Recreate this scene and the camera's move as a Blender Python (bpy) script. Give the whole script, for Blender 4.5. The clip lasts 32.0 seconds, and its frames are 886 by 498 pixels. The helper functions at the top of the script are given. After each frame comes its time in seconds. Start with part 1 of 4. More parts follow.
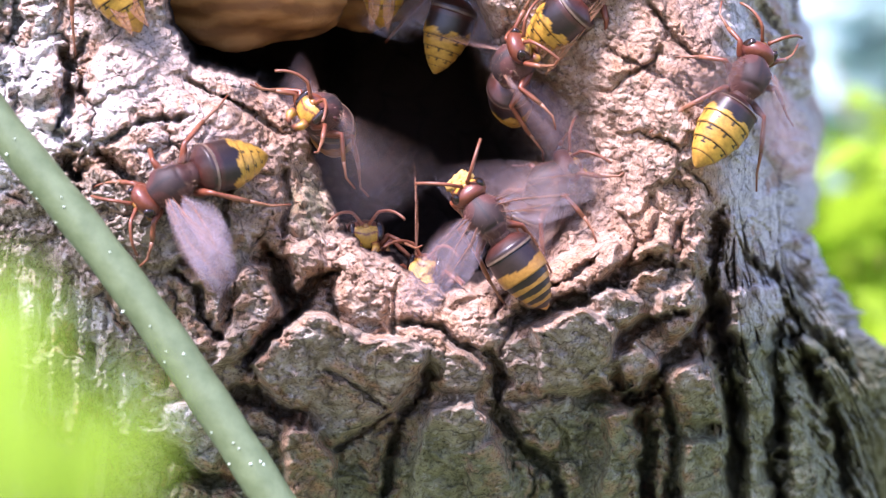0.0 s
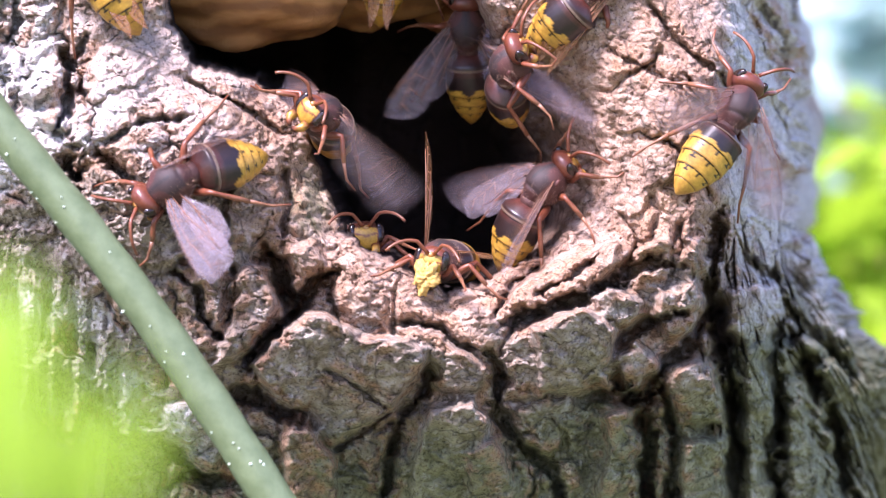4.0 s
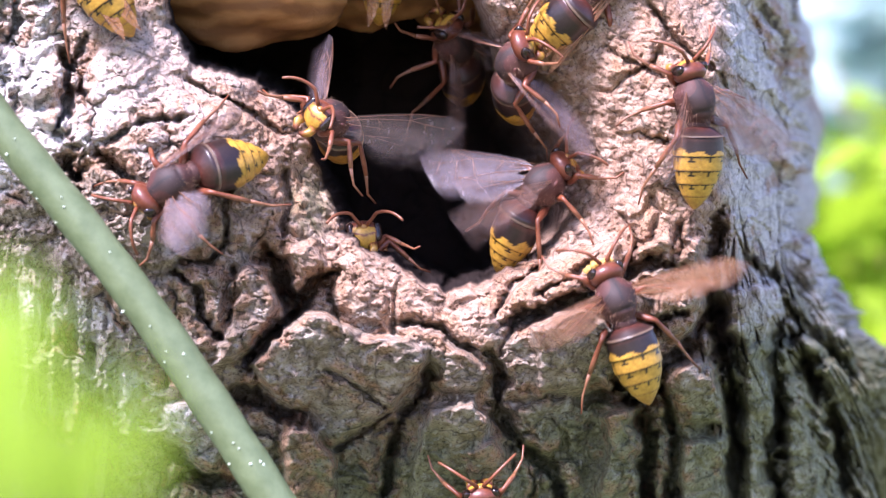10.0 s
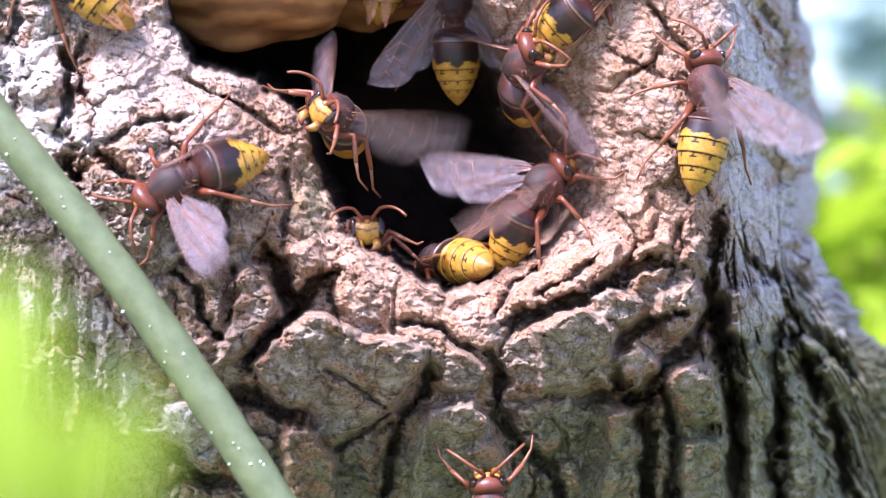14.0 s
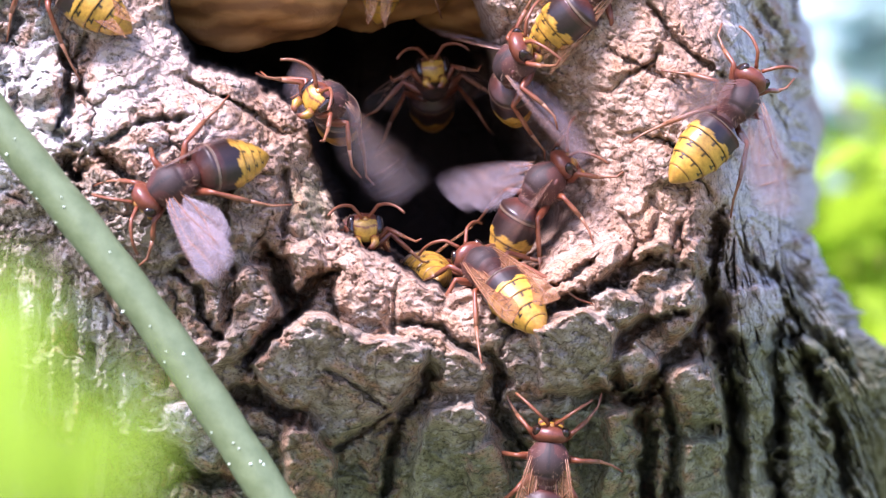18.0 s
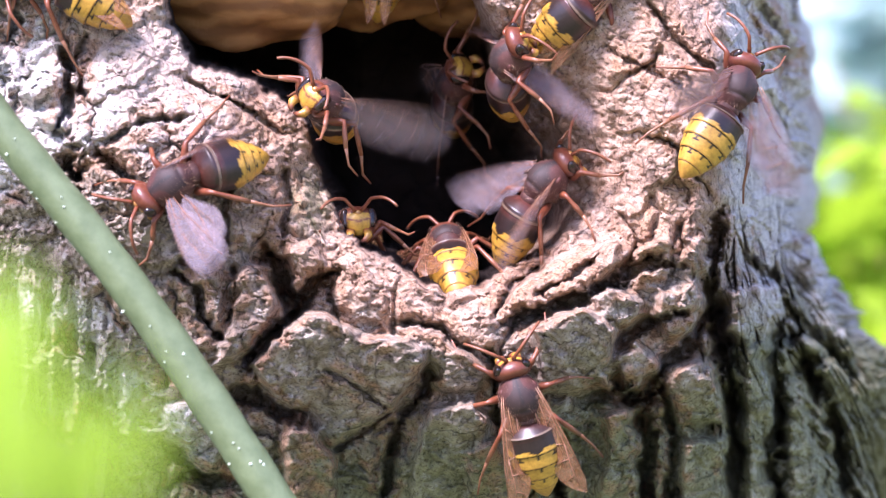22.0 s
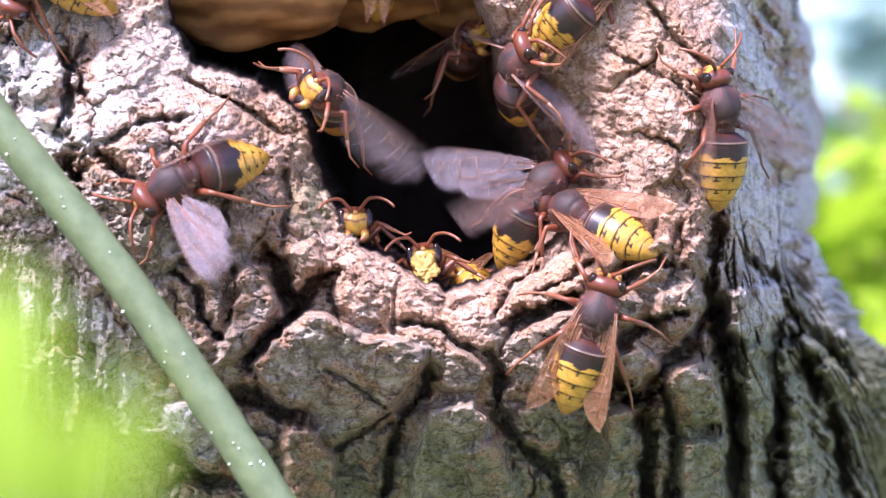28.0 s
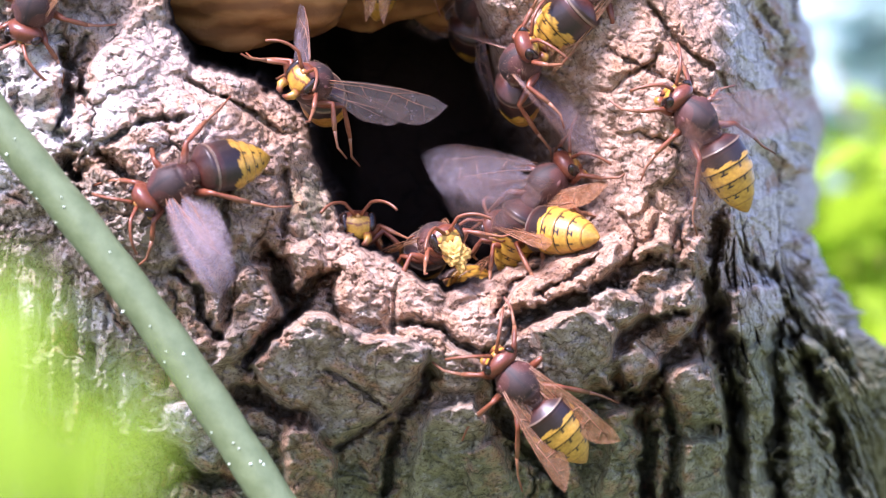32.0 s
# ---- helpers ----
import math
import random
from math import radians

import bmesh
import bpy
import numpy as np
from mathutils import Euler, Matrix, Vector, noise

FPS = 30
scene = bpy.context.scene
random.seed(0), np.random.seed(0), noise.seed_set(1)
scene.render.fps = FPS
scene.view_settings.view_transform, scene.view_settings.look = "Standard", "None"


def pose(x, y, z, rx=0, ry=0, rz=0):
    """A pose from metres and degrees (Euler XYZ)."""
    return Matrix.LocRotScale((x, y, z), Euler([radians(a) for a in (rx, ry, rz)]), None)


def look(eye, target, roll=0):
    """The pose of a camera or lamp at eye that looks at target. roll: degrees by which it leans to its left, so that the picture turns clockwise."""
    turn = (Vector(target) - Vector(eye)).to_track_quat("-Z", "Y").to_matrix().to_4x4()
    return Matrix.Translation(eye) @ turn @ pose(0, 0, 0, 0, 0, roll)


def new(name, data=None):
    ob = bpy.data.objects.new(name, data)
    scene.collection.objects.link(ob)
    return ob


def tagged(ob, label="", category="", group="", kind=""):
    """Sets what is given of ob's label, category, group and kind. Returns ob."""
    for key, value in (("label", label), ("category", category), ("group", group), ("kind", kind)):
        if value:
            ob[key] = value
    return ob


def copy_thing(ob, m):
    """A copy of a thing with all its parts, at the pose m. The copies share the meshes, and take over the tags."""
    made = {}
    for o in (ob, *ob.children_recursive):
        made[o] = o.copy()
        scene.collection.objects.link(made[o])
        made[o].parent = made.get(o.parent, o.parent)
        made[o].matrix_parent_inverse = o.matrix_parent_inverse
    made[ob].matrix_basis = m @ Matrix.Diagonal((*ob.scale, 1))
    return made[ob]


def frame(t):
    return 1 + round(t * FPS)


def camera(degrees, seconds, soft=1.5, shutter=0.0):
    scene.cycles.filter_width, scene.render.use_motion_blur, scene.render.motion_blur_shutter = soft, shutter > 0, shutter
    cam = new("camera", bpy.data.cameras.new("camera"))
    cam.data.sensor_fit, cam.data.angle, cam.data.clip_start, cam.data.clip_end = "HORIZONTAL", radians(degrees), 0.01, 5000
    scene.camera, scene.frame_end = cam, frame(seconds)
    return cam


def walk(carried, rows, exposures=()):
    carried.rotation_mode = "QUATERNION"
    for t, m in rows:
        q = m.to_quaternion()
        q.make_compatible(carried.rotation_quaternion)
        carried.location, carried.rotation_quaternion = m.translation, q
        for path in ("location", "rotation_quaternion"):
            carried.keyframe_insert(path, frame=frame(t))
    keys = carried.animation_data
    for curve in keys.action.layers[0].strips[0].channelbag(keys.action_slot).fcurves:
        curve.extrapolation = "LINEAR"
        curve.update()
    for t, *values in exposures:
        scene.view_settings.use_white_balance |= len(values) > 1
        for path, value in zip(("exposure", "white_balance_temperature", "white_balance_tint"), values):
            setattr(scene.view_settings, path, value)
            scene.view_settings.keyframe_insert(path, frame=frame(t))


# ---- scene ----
# Plan units: U metres. (u right, v down) on a plane through the hollow's rim, d units behind that plane.
U = 0.00009
DIST = 0.40
EYE = Vector((0.0, -DIST, 1.20))
FOV = 2 * math.degrees(math.atan(784 * U / DIST))

cam = camera(FOV, 32.0, soft=1.1, shutter=0.8)
cam.data.dof.use_dof = True
cam.data.dof.focus_distance = DIST - 0.004
cam.data.dof.aperture_fstop = 20
walk(cam, [(0.0, look(EYE, (0, 0, 1.20))), (32.0, look(EYE, (0, 0, 1.20)))], exposures=[(0.0, 1.46, 5600, 36), (32.0, 1.46, 5600, 36)])


def plan(u, v, d=0.0):
    k = 1 + d * U / DIST
    return Vector(((u - 784) * U * k, d * U, 1.20 + (441 - v) * U * k))


# ---------------------------------------------------------------- light
SUN_EL, SUN_AZ = radians(53), radians(216)
world = bpy.data.worlds.new("world")
scene.world = world
world.use_nodes = True
wn = world.node_tree.nodes
sky = wn.new("ShaderNodeTexSky")
sky.sky_type = "NISHITA"
sky.sun_disc = False
sky.sun_elevation, sky.sun_rotation = SUN_EL, SUN_AZ
wn["Background"].inputs["Strength"].default_value = 0.15
world.node_tree.links.new(sky.outputs["Color"], wn["Background"].inputs["Color"])
sun_data = bpy.data.lights.new("sun", "SUN")
sun_data.energy, sun_data.angle, sun_data.color = 4.6, radians(13), (1.0, 0.945, 0.875)
sun = new("sun", sun_data)
sun_from = Vector((math.sin(SUN_AZ) * math.cos(SUN_EL), math.cos(SUN_AZ) * math.cos(SUN_EL), math.sin(SUN_EL)))
sun.matrix_world = look(sun_from * 5 + Vector((0, 0, 1.2)), (0, 0, 1.2))


# ---------------------------------------------------------------- materials
class Nodes:
    def __init__(self, name):
        self.mat = bpy.data.materials.new(name)
        self.mat.use_nodes = True
        self.tree = self.mat.node_tree
        self.bsdf = self.tree.nodes["Principled BSDF"]
        self.out = self.tree.nodes["Material Output"]
        self.tc = self.tree.nodes.new("ShaderNodeTexCoord")

    def add(self, kind, **values):
        n = self.tree.nodes.new(kind)
        for key, value in values.items():
            n.inputs[key].default_value = value
        return n

    def link(self, a, b):
        self.tree.links.new(a, b)

    def noise(self, scale, detail=4.0, rough=0.6, coord="Object"):
        n = self.add("ShaderNodeTexNoise", Scale=scale, Detail=detail, Roughness=rough)
        self.link(self.tc.outputs[coord], n.inputs["Vector"])
        return n.outputs["Fac"]

    def cells(self, scale):
        n = self.add("ShaderNodeTexVoronoi", Scale=scale)
        self.link(self.tc.outputs["Object"], n.inputs["Vector"])
        return n.outputs["Distance"]

    def splits(self, scale):
        """Thin uneven splits: 0 in the split, 1 beside it."""
        warp = self.add("ShaderNodeTexNoise", Scale=scale * 0.7, Detail=4.0)
        self.link(self.tc.outputs["Object"], warp.inputs["Vector"])
        place = self.add("ShaderNodeVectorMath")
        place.operation = "MULTIPLY_ADD"
        self.link(warp.outputs["Color"], place.inputs[0])
        place.inputs[1].default_value = (0.9 / scale,) * 3
        self.link(self.tc.outputs["Object"], place.inputs[2])
        n = self.add("ShaderNodeTexVoronoi", Scale=scale)
        n.feature = "DISTANCE_TO_EDGE"
        self.link(place.outputs[0], n.inputs["Vector"])
        return self.ramp(n.outputs["Distance"], (0.0, (0, 0, 0)), (0.055, (1, 1, 1)))

    def ramp(self, fac, *stops):
        n = self.add("ShaderNodeValToRGB")
        while len(n.color_ramp.elements) < len(stops):
            n.color_ramp.elements.new(0.5)
        for e, (p, c) in zip(n.color_ramp.elements, stops):
            e.position, e.color = p, (*c, 1) if len(c) == 3 else c
        self.link(fac, n.inputs["Fac"])
        return n.outputs["Color"]

    def mix(self, fac, a, b, blend="MIX"):
        n = self.tree.nodes.new("ShaderNodeMixRGB")
        n.blend_type = blend
        for sock, value in zip(n.inputs, (fac, a, b)):
            if isinstance(value, bpy.types.NodeSocket):
                self.link(value, sock)
            else:
                sock.default_value = value if isinstance(value, (int, float)) else (*value, 1)
        return n.outputs["Color"]

    def attr(self, name, sock="Fac"):
        n = self.tree.nodes.new("ShaderNodeAttribute")
        n.attribute_name = name
        return n.outputs[sock]

    def math(self, op, a, b=0.5):
        n = self.tree.nodes.new("ShaderNodeMath")
        n.operation = op
        for sock, value in zip(n.inputs, (a, b)):
            if isinstance(value, bpy.types.NodeSocket):
                self.link(value, sock)
            else:
                sock.default_value = value
        return n.outputs[0]

    def bump(self, height, strength, distance, after=None):
        n = self.add("ShaderNodeBump", Strength=strength, Distance=distance)
        self.link(height, n.inputs["Height"])
        if after:
            self.link(after, n.inputs["Normal"])
        return n.outputs["Normal"]

    def set(self, **values):
        for key, value in values.items():
            sock = self.bsdf.inputs[key.replace("_", " ")]
            if isinstance(value, bpy.types.NodeSocket):
                self.link(value, sock)
            else:
                sock.default_value = (*value, 1) if isinstance(value, tuple) else value
        return self.mat


def bark_material():
    n = Nodes("bark")
    fine, mid, big = n.noise(1900, 6, 0.7), n.noise(420, 4, 0.6), n.noise(70, 3, 0.5)
    grey = n.ramp(mid, (0.25, (0.13, 0.088, 0.055)), (0.5, (0.35, 0.272, 0.20)), (0.75, (0.60, 0.51, 0.425)))
    tan = n.ramp(mid, (0.25, (0.23, 0.125, 0.072)), (0.5, (0.465, 0.30, 0.205)), (0.8, (0.70, 0.535, 0.42)))
    green = n.ramp(mid, (0.25, (0.12, 0.115, 0.05)), (0.6, (0.29, 0.275, 0.155)), (0.9, (0.50, 0.48, 0.35)))
    ruddy = n.ramp(fine, (0.3, (0.24, 0.11, 0.05)), (0.7, (0.58, 0.35, 0.21)))
    algae = n.ramp(n.math("ADD", n.math("MULTIPLY", n.attr("algae"), 1.15), n.math("SUBTRACT", big, 0.62)), (0.25, (0, 0, 0)), (0.7, (1, 1, 1)))
    white = n.ramp(mid, (0.25, (0.37, 0.325, 0.285)), (0.5, (0.65, 0.585, 0.525)), (0.75, (0.82, 0.765, 0.71)))
    grey = n.mix(n.ramp(n.math("ADD", n.attr("pale"), n.math("MULTIPLY", n.math("SUBTRACT", n.noise(150, 4, 0.6), 0.5), 2.4)), (0.3, (0, 0, 0)), (0.6, (1, 1, 1))), grey, white)
    base = n.mix(algae, grey, green)
    callus = n.ramp(n.math("ADD", n.attr("callus"), n.math("SUBTRACT", mid, 0.55)), (0.2, (0, 0, 0)), (0.75, (1, 1, 1)))
    base = n.mix(callus, base, tan)
    worn = n.ramp(n.math("ADD", n.attr("worn"), n.math("MULTIPLY", n.math("SUBTRACT", n.noise(300, 4, 0.65), 0.52), 2.2)), (0.30, (0, 0, 0)), (0.85, (1, 1, 1)))
    base = n.mix(n.math("MULTIPLY", worn, 0.8), base, ruddy)
    lichen = n.ramp(n.noise(260, 5, 0.65), (0.60, (0, 0, 0)), (0.68, (1, 1, 1)))
    base = n.mix(n.math("MULTIPLY", lichen, 0.2), base, (0.62, 0.61, 0.58))
    speck = n.ramp(fine, (0.36, (0.30, 0.26, 0.22)), (0.47, (1, 1, 1)))
    base = n.mix(0.9, base, speck, "MULTIPLY")
    # The hollow's shade is painted in: base goes near black down its walls.
    base = n.mix(n.attr("hollow_shade"), base, (0.022, 0.013, 0.010))
    wide_split, thin_split = n.splits(150), n.splits(420)
    # Darkens the base along some of the splits.
    split_tone = n.mix(0.7, wide_split, n.mix(0.6, (1, 1, 1), thin_split), "MULTIPLY")
    some = n.ramp(n.noise(110, 3, 0.6), (0.38, (0, 0, 0)), (0.58, (1, 1, 1)))
    base = n.mix(n.math("MULTIPLY", some, 0.8), base, n.mix(1.0, base, n.mix(0.3, split_tone, (1, 1, 1)), "MULTIPLY"))
    b = n.bump(mid, 0.5, 0.001)
    b = n.bump(fine, 0.8, 0.0006, b)
    b = n.bump(thin_split, 0.35, 0.0005, b)
    b = n.bump(wide_split, 0.4, 0.0008, b)
    return n.set(Base_Color=base, Roughness=0.88, Normal=b, Specular_IOR_Level=0.25)


def chitin(name, rough=0.34, scale=2600, coat=0.0):
    """Insect shell: its colours are the markings stored on the mesh."""
    n = Nodes(name)
    g = n.noise(scale, 4, 0.6)
    grime = n.ramp(n.noise(380, 3, 0.6), (0.35, (0.62, 0.55, 0.48)), (0.62, (1, 1, 1)))
    col = n.mix(0.6, n.attr("marking", "Color"), n.ramp(g, (0.3, (0.5, 0.45, 0.4)), (0.65, (1, 1, 1))), "MULTIPLY")
    col = n.mix(0.7, col, grime, "MULTIPLY")
    return n.set(Base_Color=col, Roughness=rough, Normal=n.bump(g, 0.3, 0.0001), Specular_IOR_Level=0.5, Coat_Weight=coat)


def wing_material(name, lo, hi, through_light, cover):
    n = Nodes(name)
    streak = n.noise(700, 3, 0.5)
    col = n.ramp(streak, (0.3, lo), (0.7, hi))
    n.set(Base_Color=col, Roughness=0.22, Specular_IOR_Level=0.6, Normal=n.bump(streak, 0.3, 0.0002))
    clear = n.add("ShaderNodeBsdfTransparent", Color=(0.95, 0.89, 0.84, 1))
    thin = n.add("ShaderNodeBsdfTranslucent", Color=(*through_light, 1))
    body = n.tree.nodes.new("ShaderNodeMixShader")
    body.inputs["Fac"].default_value = 0.35
    n.link(n.bsdf.outputs[0], body.inputs[1])
    n.link(thin.outputs[0], body.inputs[2])
    both = n.tree.nodes.new("ShaderNodeMixShader")
    both.inputs["Fac"].default_value = cover
    n.link(clear.outputs[0], both.inputs[1])
    n.link(body.outputs[0], both.inputs[2])
    n.link(both.outputs[0], n.out.inputs["Surface"])
    return n.mat


def plain(name, lo, hi, scale, rough=0.6, bump=0.3, depth=0.0005, **more):
    n = Nodes(name)
    g = n.noise(scale, 5, 0.6)
    return n.set(Base_Color=n.ramp(g, (0.3, lo), (0.7, hi)), Roughness=rough, Normal=n.bump(g, bump, depth), **more)


def leaf_material(name, lo, hi):
    n = Nodes(name)
    col = n.ramp(n.noise(60, 4, 0.6), (0.3, lo), (0.7, hi))
    n.set(Base_Color=col, Roughness=0.5)
    thin = n.add("ShaderNodeBsdfTranslucent")
    n.link(col, thin.inputs["Color"])
    both = n.tree.nodes.new("ShaderNodeMixShader")
    both.inputs["Fac"].default_value = 0.45
    n.link(n.bsdf.outputs[0], both.inputs[1])
    n.link(thin.outputs[0], both.inputs[2])
    n.link(both.outputs[0], n.out.inputs["Surface"])
    return n.mat


def nest_material():
    n = Nodes("nest_paper")
    w = n.add("ShaderNodeTexWave", Scale=90.0, Distortion=5.0, Detail=3.0)
    w.bands_direction = "Z"
    n.link(n.tc.outputs["Object"], w.inputs["Vector"])
    col = n.ramp(w.outputs["Fac"], (0.1, (0.19, 0.075, 0.016)), (0.5, (0.27, 0.115, 0.026)), (0.9, (0.36, 0.165, 0.045)))
    return n.set(Base_Color=col, Roughness=0.85, Normal=n.bump(n.noise(420, 5, 0.65), 0.5, 0.0008, n.bump(w.outputs["Fac"], 0.25, 0.0006)))


BARK = bark_material()
SHELL = chitin("hornet_shell", 0.36)
ABDOMEN = chitin("hornet_abdomen", 0.36, 1800)
LIMB = chitin("hornet_limb", 0.40)
FUZZ = chitin("hornet_thorax", 0.68, 5200)
EYE_MAT = plain("hornet_eye", (0.012, 0.007, 0.005), (0.03, 0.015, 0.01), 3000, 0.15, 0.05)
WING = wing_material("wing_folded", (0.29, 0.125, 0.055), (0.47, 0.245, 0.13), (0.60, 0.31, 0.13), 0.52)
WING_OPEN = wing_material("wing_open", (0.26, 0.20, 0.21), (0.44, 0.37, 0.40), (0.44, 0.32, 0.30), 0.46)
VEIN = plain("wing_vein", (0.17, 0.07, 0.035), (0.30, 0.14, 0.07), 900, 0.4)
PULP = plain("chewed_pellet", (0.45, 0.24, 0.035), (0.66, 0.42, 0.12), 1500, 0.7, 0.6)
STEM = plain("stem_green", (0.102, 0.134, 0.056), (0.158, 0.198, 0.092), 350, 0.45, 0.25)
STEM_DOT = plain("stem_speck", (0.50, 0.58, 0.42), (0.66, 0.72, 0.56), 900, 0.6)
PAPER = nest_material()
LEAF = leaf_material("leaf_lime", (0.25, 0.40, 0.012), (0.38, 0.55, 0.025))
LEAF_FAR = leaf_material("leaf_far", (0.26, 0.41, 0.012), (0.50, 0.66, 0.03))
# Far leaves with haze mixed into their colour.
LEAF_HAZED = leaf_material("leaf_hazed", (0.36, 0.50, 0.42), (0.56, 0.70, 0.66))
SOIL = plain("soil", (0.06, 0.075, 0.03), (0.16, 0.19, 0.07), 8, 0.95, 0.6, 0.02)


# ---------------------------------------------------------------- mesh helpers
def make_mesh(name, verts, faces, material, colours=None, smooth=True):
    me = bpy.data.meshes.new(name)
    me.from_pydata([tuple(p) for p in verts], [], faces)
    if colours is not None:
        layer = me.color_attributes.new("marking", "FLOAT_COLOR", "POINT")
        layer.data.foreach_set("color", np.asarray([(*c, 1.0) for c in colours], dtype=np.float32).ravel())
    me.materials.append(material)
    if smooth:
        me.polygons.foreach_set("use_smooth", np.ones(len(me.polygons), dtype=bool))
    me.update()
    return me


def part(name, me, parent, label=""):
    ob = new(name, me)
    ob.parent = parent
    if label:
        tagged(ob, label)
    return ob


class Shape:
    """Collects vertices, faces and colours of one mesh."""
    def __init__(self):
        self.v, self.f, self.c = [], [], []

    def rings(self, rings, colours, cap=True):
        n, o = len(rings[0]), len(self.v)
        for ring, col in zip(rings, colours):
            for i, p in enumerate(ring):
                self.v.append(p)
                self.c.append(col[i] if isinstance(col, list) else col)
        for r in range(len(rings) - 1):
            for i in range(n):
                j = (i + 1) % n
                self.f.append((o + r * n + i, o + r * n + j, o + r * n + n + j, o + r * n + n + i))
        if cap:
            self.f.append(tuple(o + i for i in reversed(range(n))))
            self.f.append(tuple(o + (len(rings) - 1) * n + i for i in range(n)))
        return self

    def tube(self, points, radii, colours, sides=8):
        pts = [Vector(p) for p in points]
        rings = []
        for i, p in enumerate(pts):
            way = (pts[min(i + 1, len(pts) - 1)] - pts[max(i - 1, 0)]).normalized()
            a = way.cross(Vector((0.13, 0.31, 0.94))).normalized()
            b = way.cross(a)
            rings.append([p + radii[i] * (a * math.cos(2 * math.pi * k / sides) + b * math.sin(2 * math.pi * k / sides)) for k in range(sides)])
        return self.rings(rings, colours)

    def blob(self, centre, half, paint, nu=20, nv=12, form=None):
        rings, cols = [], []
        for i in range(nv + 1):
            a = math.pi * (0.02 + 0.96 * i / nv)
            ring, col = [], []
            for k in range(nu):
                b = 2 * math.pi * k / nu
                n = Vector((math.sin(a) * math.cos(b), math.cos(a), math.sin(a) * math.sin(b)))
                q = form(n) if form else n
                ring.append(Vector(centre) + Vector((q.x * half[0], q.y * half[1], q.z * half[2])))
                col.append(paint(n) if callable(paint) else paint)
            rings.append(ring)
            cols.append(col)
        return self.rings(rings, cols)

    def mesh(self, name, material, scale=0.001, coloured=True):
        return make_mesh(name, [Vector(p) * scale for p in self.v], self.f, material, self.c if coloured else None)


# ---------------------------------------------------------------- numbers for the bark
def grid_hash(ix, iy, seed):
    h = (ix.astype(np.int64) * 374761393 + iy.astype(np.int64) * 668265263 + seed * 1442695041) & 0xFFFFFFFF
    h = ((h ^ (h >> 13)) * 1274126177) & 0xFFFFFFFF
    return ((h ^ (h >> 16)) & 0xFFFF) / 65535.0


def value_noise(x, y, seed):
    ix, iy = np.floor(x), np.floor(y)
    fx, fy = x - ix, y - iy
    sx, sy = fx * fx * fx * (fx * (6 * fx - 15) + 10), fy * fy * fy * (fy * (6 * fy - 15) + 10)
    out = 0
    for dx, wx in ((0, 1 - sx), (1, sx)):
        for dy, wy in ((0, 1 - sy), (1, sy)):
            ang = grid_hash(ix + dx, iy + dy, seed) * 2 * np.pi
            out = out + wx * wy * (np.cos(ang) * (fx - dx) + np.sin(ang) * (fy - dy))
    return out * 1.4


def fbm(x, y, seed, octaves=4, gain=0.5):
    total, amp = 0, 1.0
    for o in range(octaves):
        total = total + amp * value_noise(x * 2 ** o + 17 * o, y * 2 ** o - 9 * o, seed + o)
        amp *= gain
    return total


def smooth(x, lo, hi):
    t = np.clip((x - lo) / (hi - lo), 0, 1)
    return t * t * (3 - 2 * t)


def along(u, v, points):
    """Distance to a broken line, and how far along it (0 to 1)."""
    best, where = np.full(np.shape(u), 1e9), np.zeros(np.shape(u))
    for i in range(len(points) - 1):
        (ax, ay), (bx, by) = points[i], points[i + 1]
        t = np.clip(((u - ax) * (bx - ax) + (v - ay) * (by - ay)) / ((bx - ax) ** 2 + (by - ay) ** 2), 0, 1)
        dist = np.hypot(u - ax - t * (bx - ax), v - ay - t * (by - ay))
        near = dist < best
        best, where = np.where(near, dist, best), np.where(near, (i + t) / (len(points) - 1), where)
    return best, where


# The mouth of the hollow, clockwise.
MOUTH = [(285, -100), (292, 40), (345, 122), (450, 150), (528, 205), (556, 300), (596, 395), (625, 435), (700, 475), (790, 524),
         (880, 492), (960, 442), (1032, 388), (1058, 330), (1042, 240), (1005, 150), (950, 85), (880, 30), (820, -60), (700, -160), (450, -200)]


# The crest of the swollen lip round it.
CREST = [(-80, -160), (-50, 60), (40, 260), (230, 335), (400, 335), (488, 400), (560, 490), (640, 555), (740, 592), (820, 600),
         (900, 572), (1000, 536), (1110, 492), (1215, 452), (1290, 390), (1325, 260), (1300, 100), (1240, -80), (1000, -300), (500, -330)]


def outline_distance(u, v, points):
    """Signed distance to a closed outline, negative inside."""
    points = list(points)
    dist, _ = along(u, v, points + points[:1])
    inside = np.zeros(np.shape(u), dtype=bool)
    for (ax, ay), (bx, by) in zip(points, points[1:] + points[:1]):
        if ay != by:
            inside ^= ((ay > v) != (by > v)) & (u < (bx - ax) * (v - ay) / (by - ay) + ax)
    return np.where(inside, -dist, dist)


def mouth_distance(u, v):
    """Signed distance to the mouth's outline: positive on the bark, negative in the hollow."""
    dist = outline_distance(u, v, MOUTH)
    crumble = 9 * fbm(u / 40, v / 40, 91, 3) + 2.5 * fbm(u / 12, v / 12, 95, 2)
    return dist + crumble


AXIS, BACK, FLAT = 350, 75, 3.7
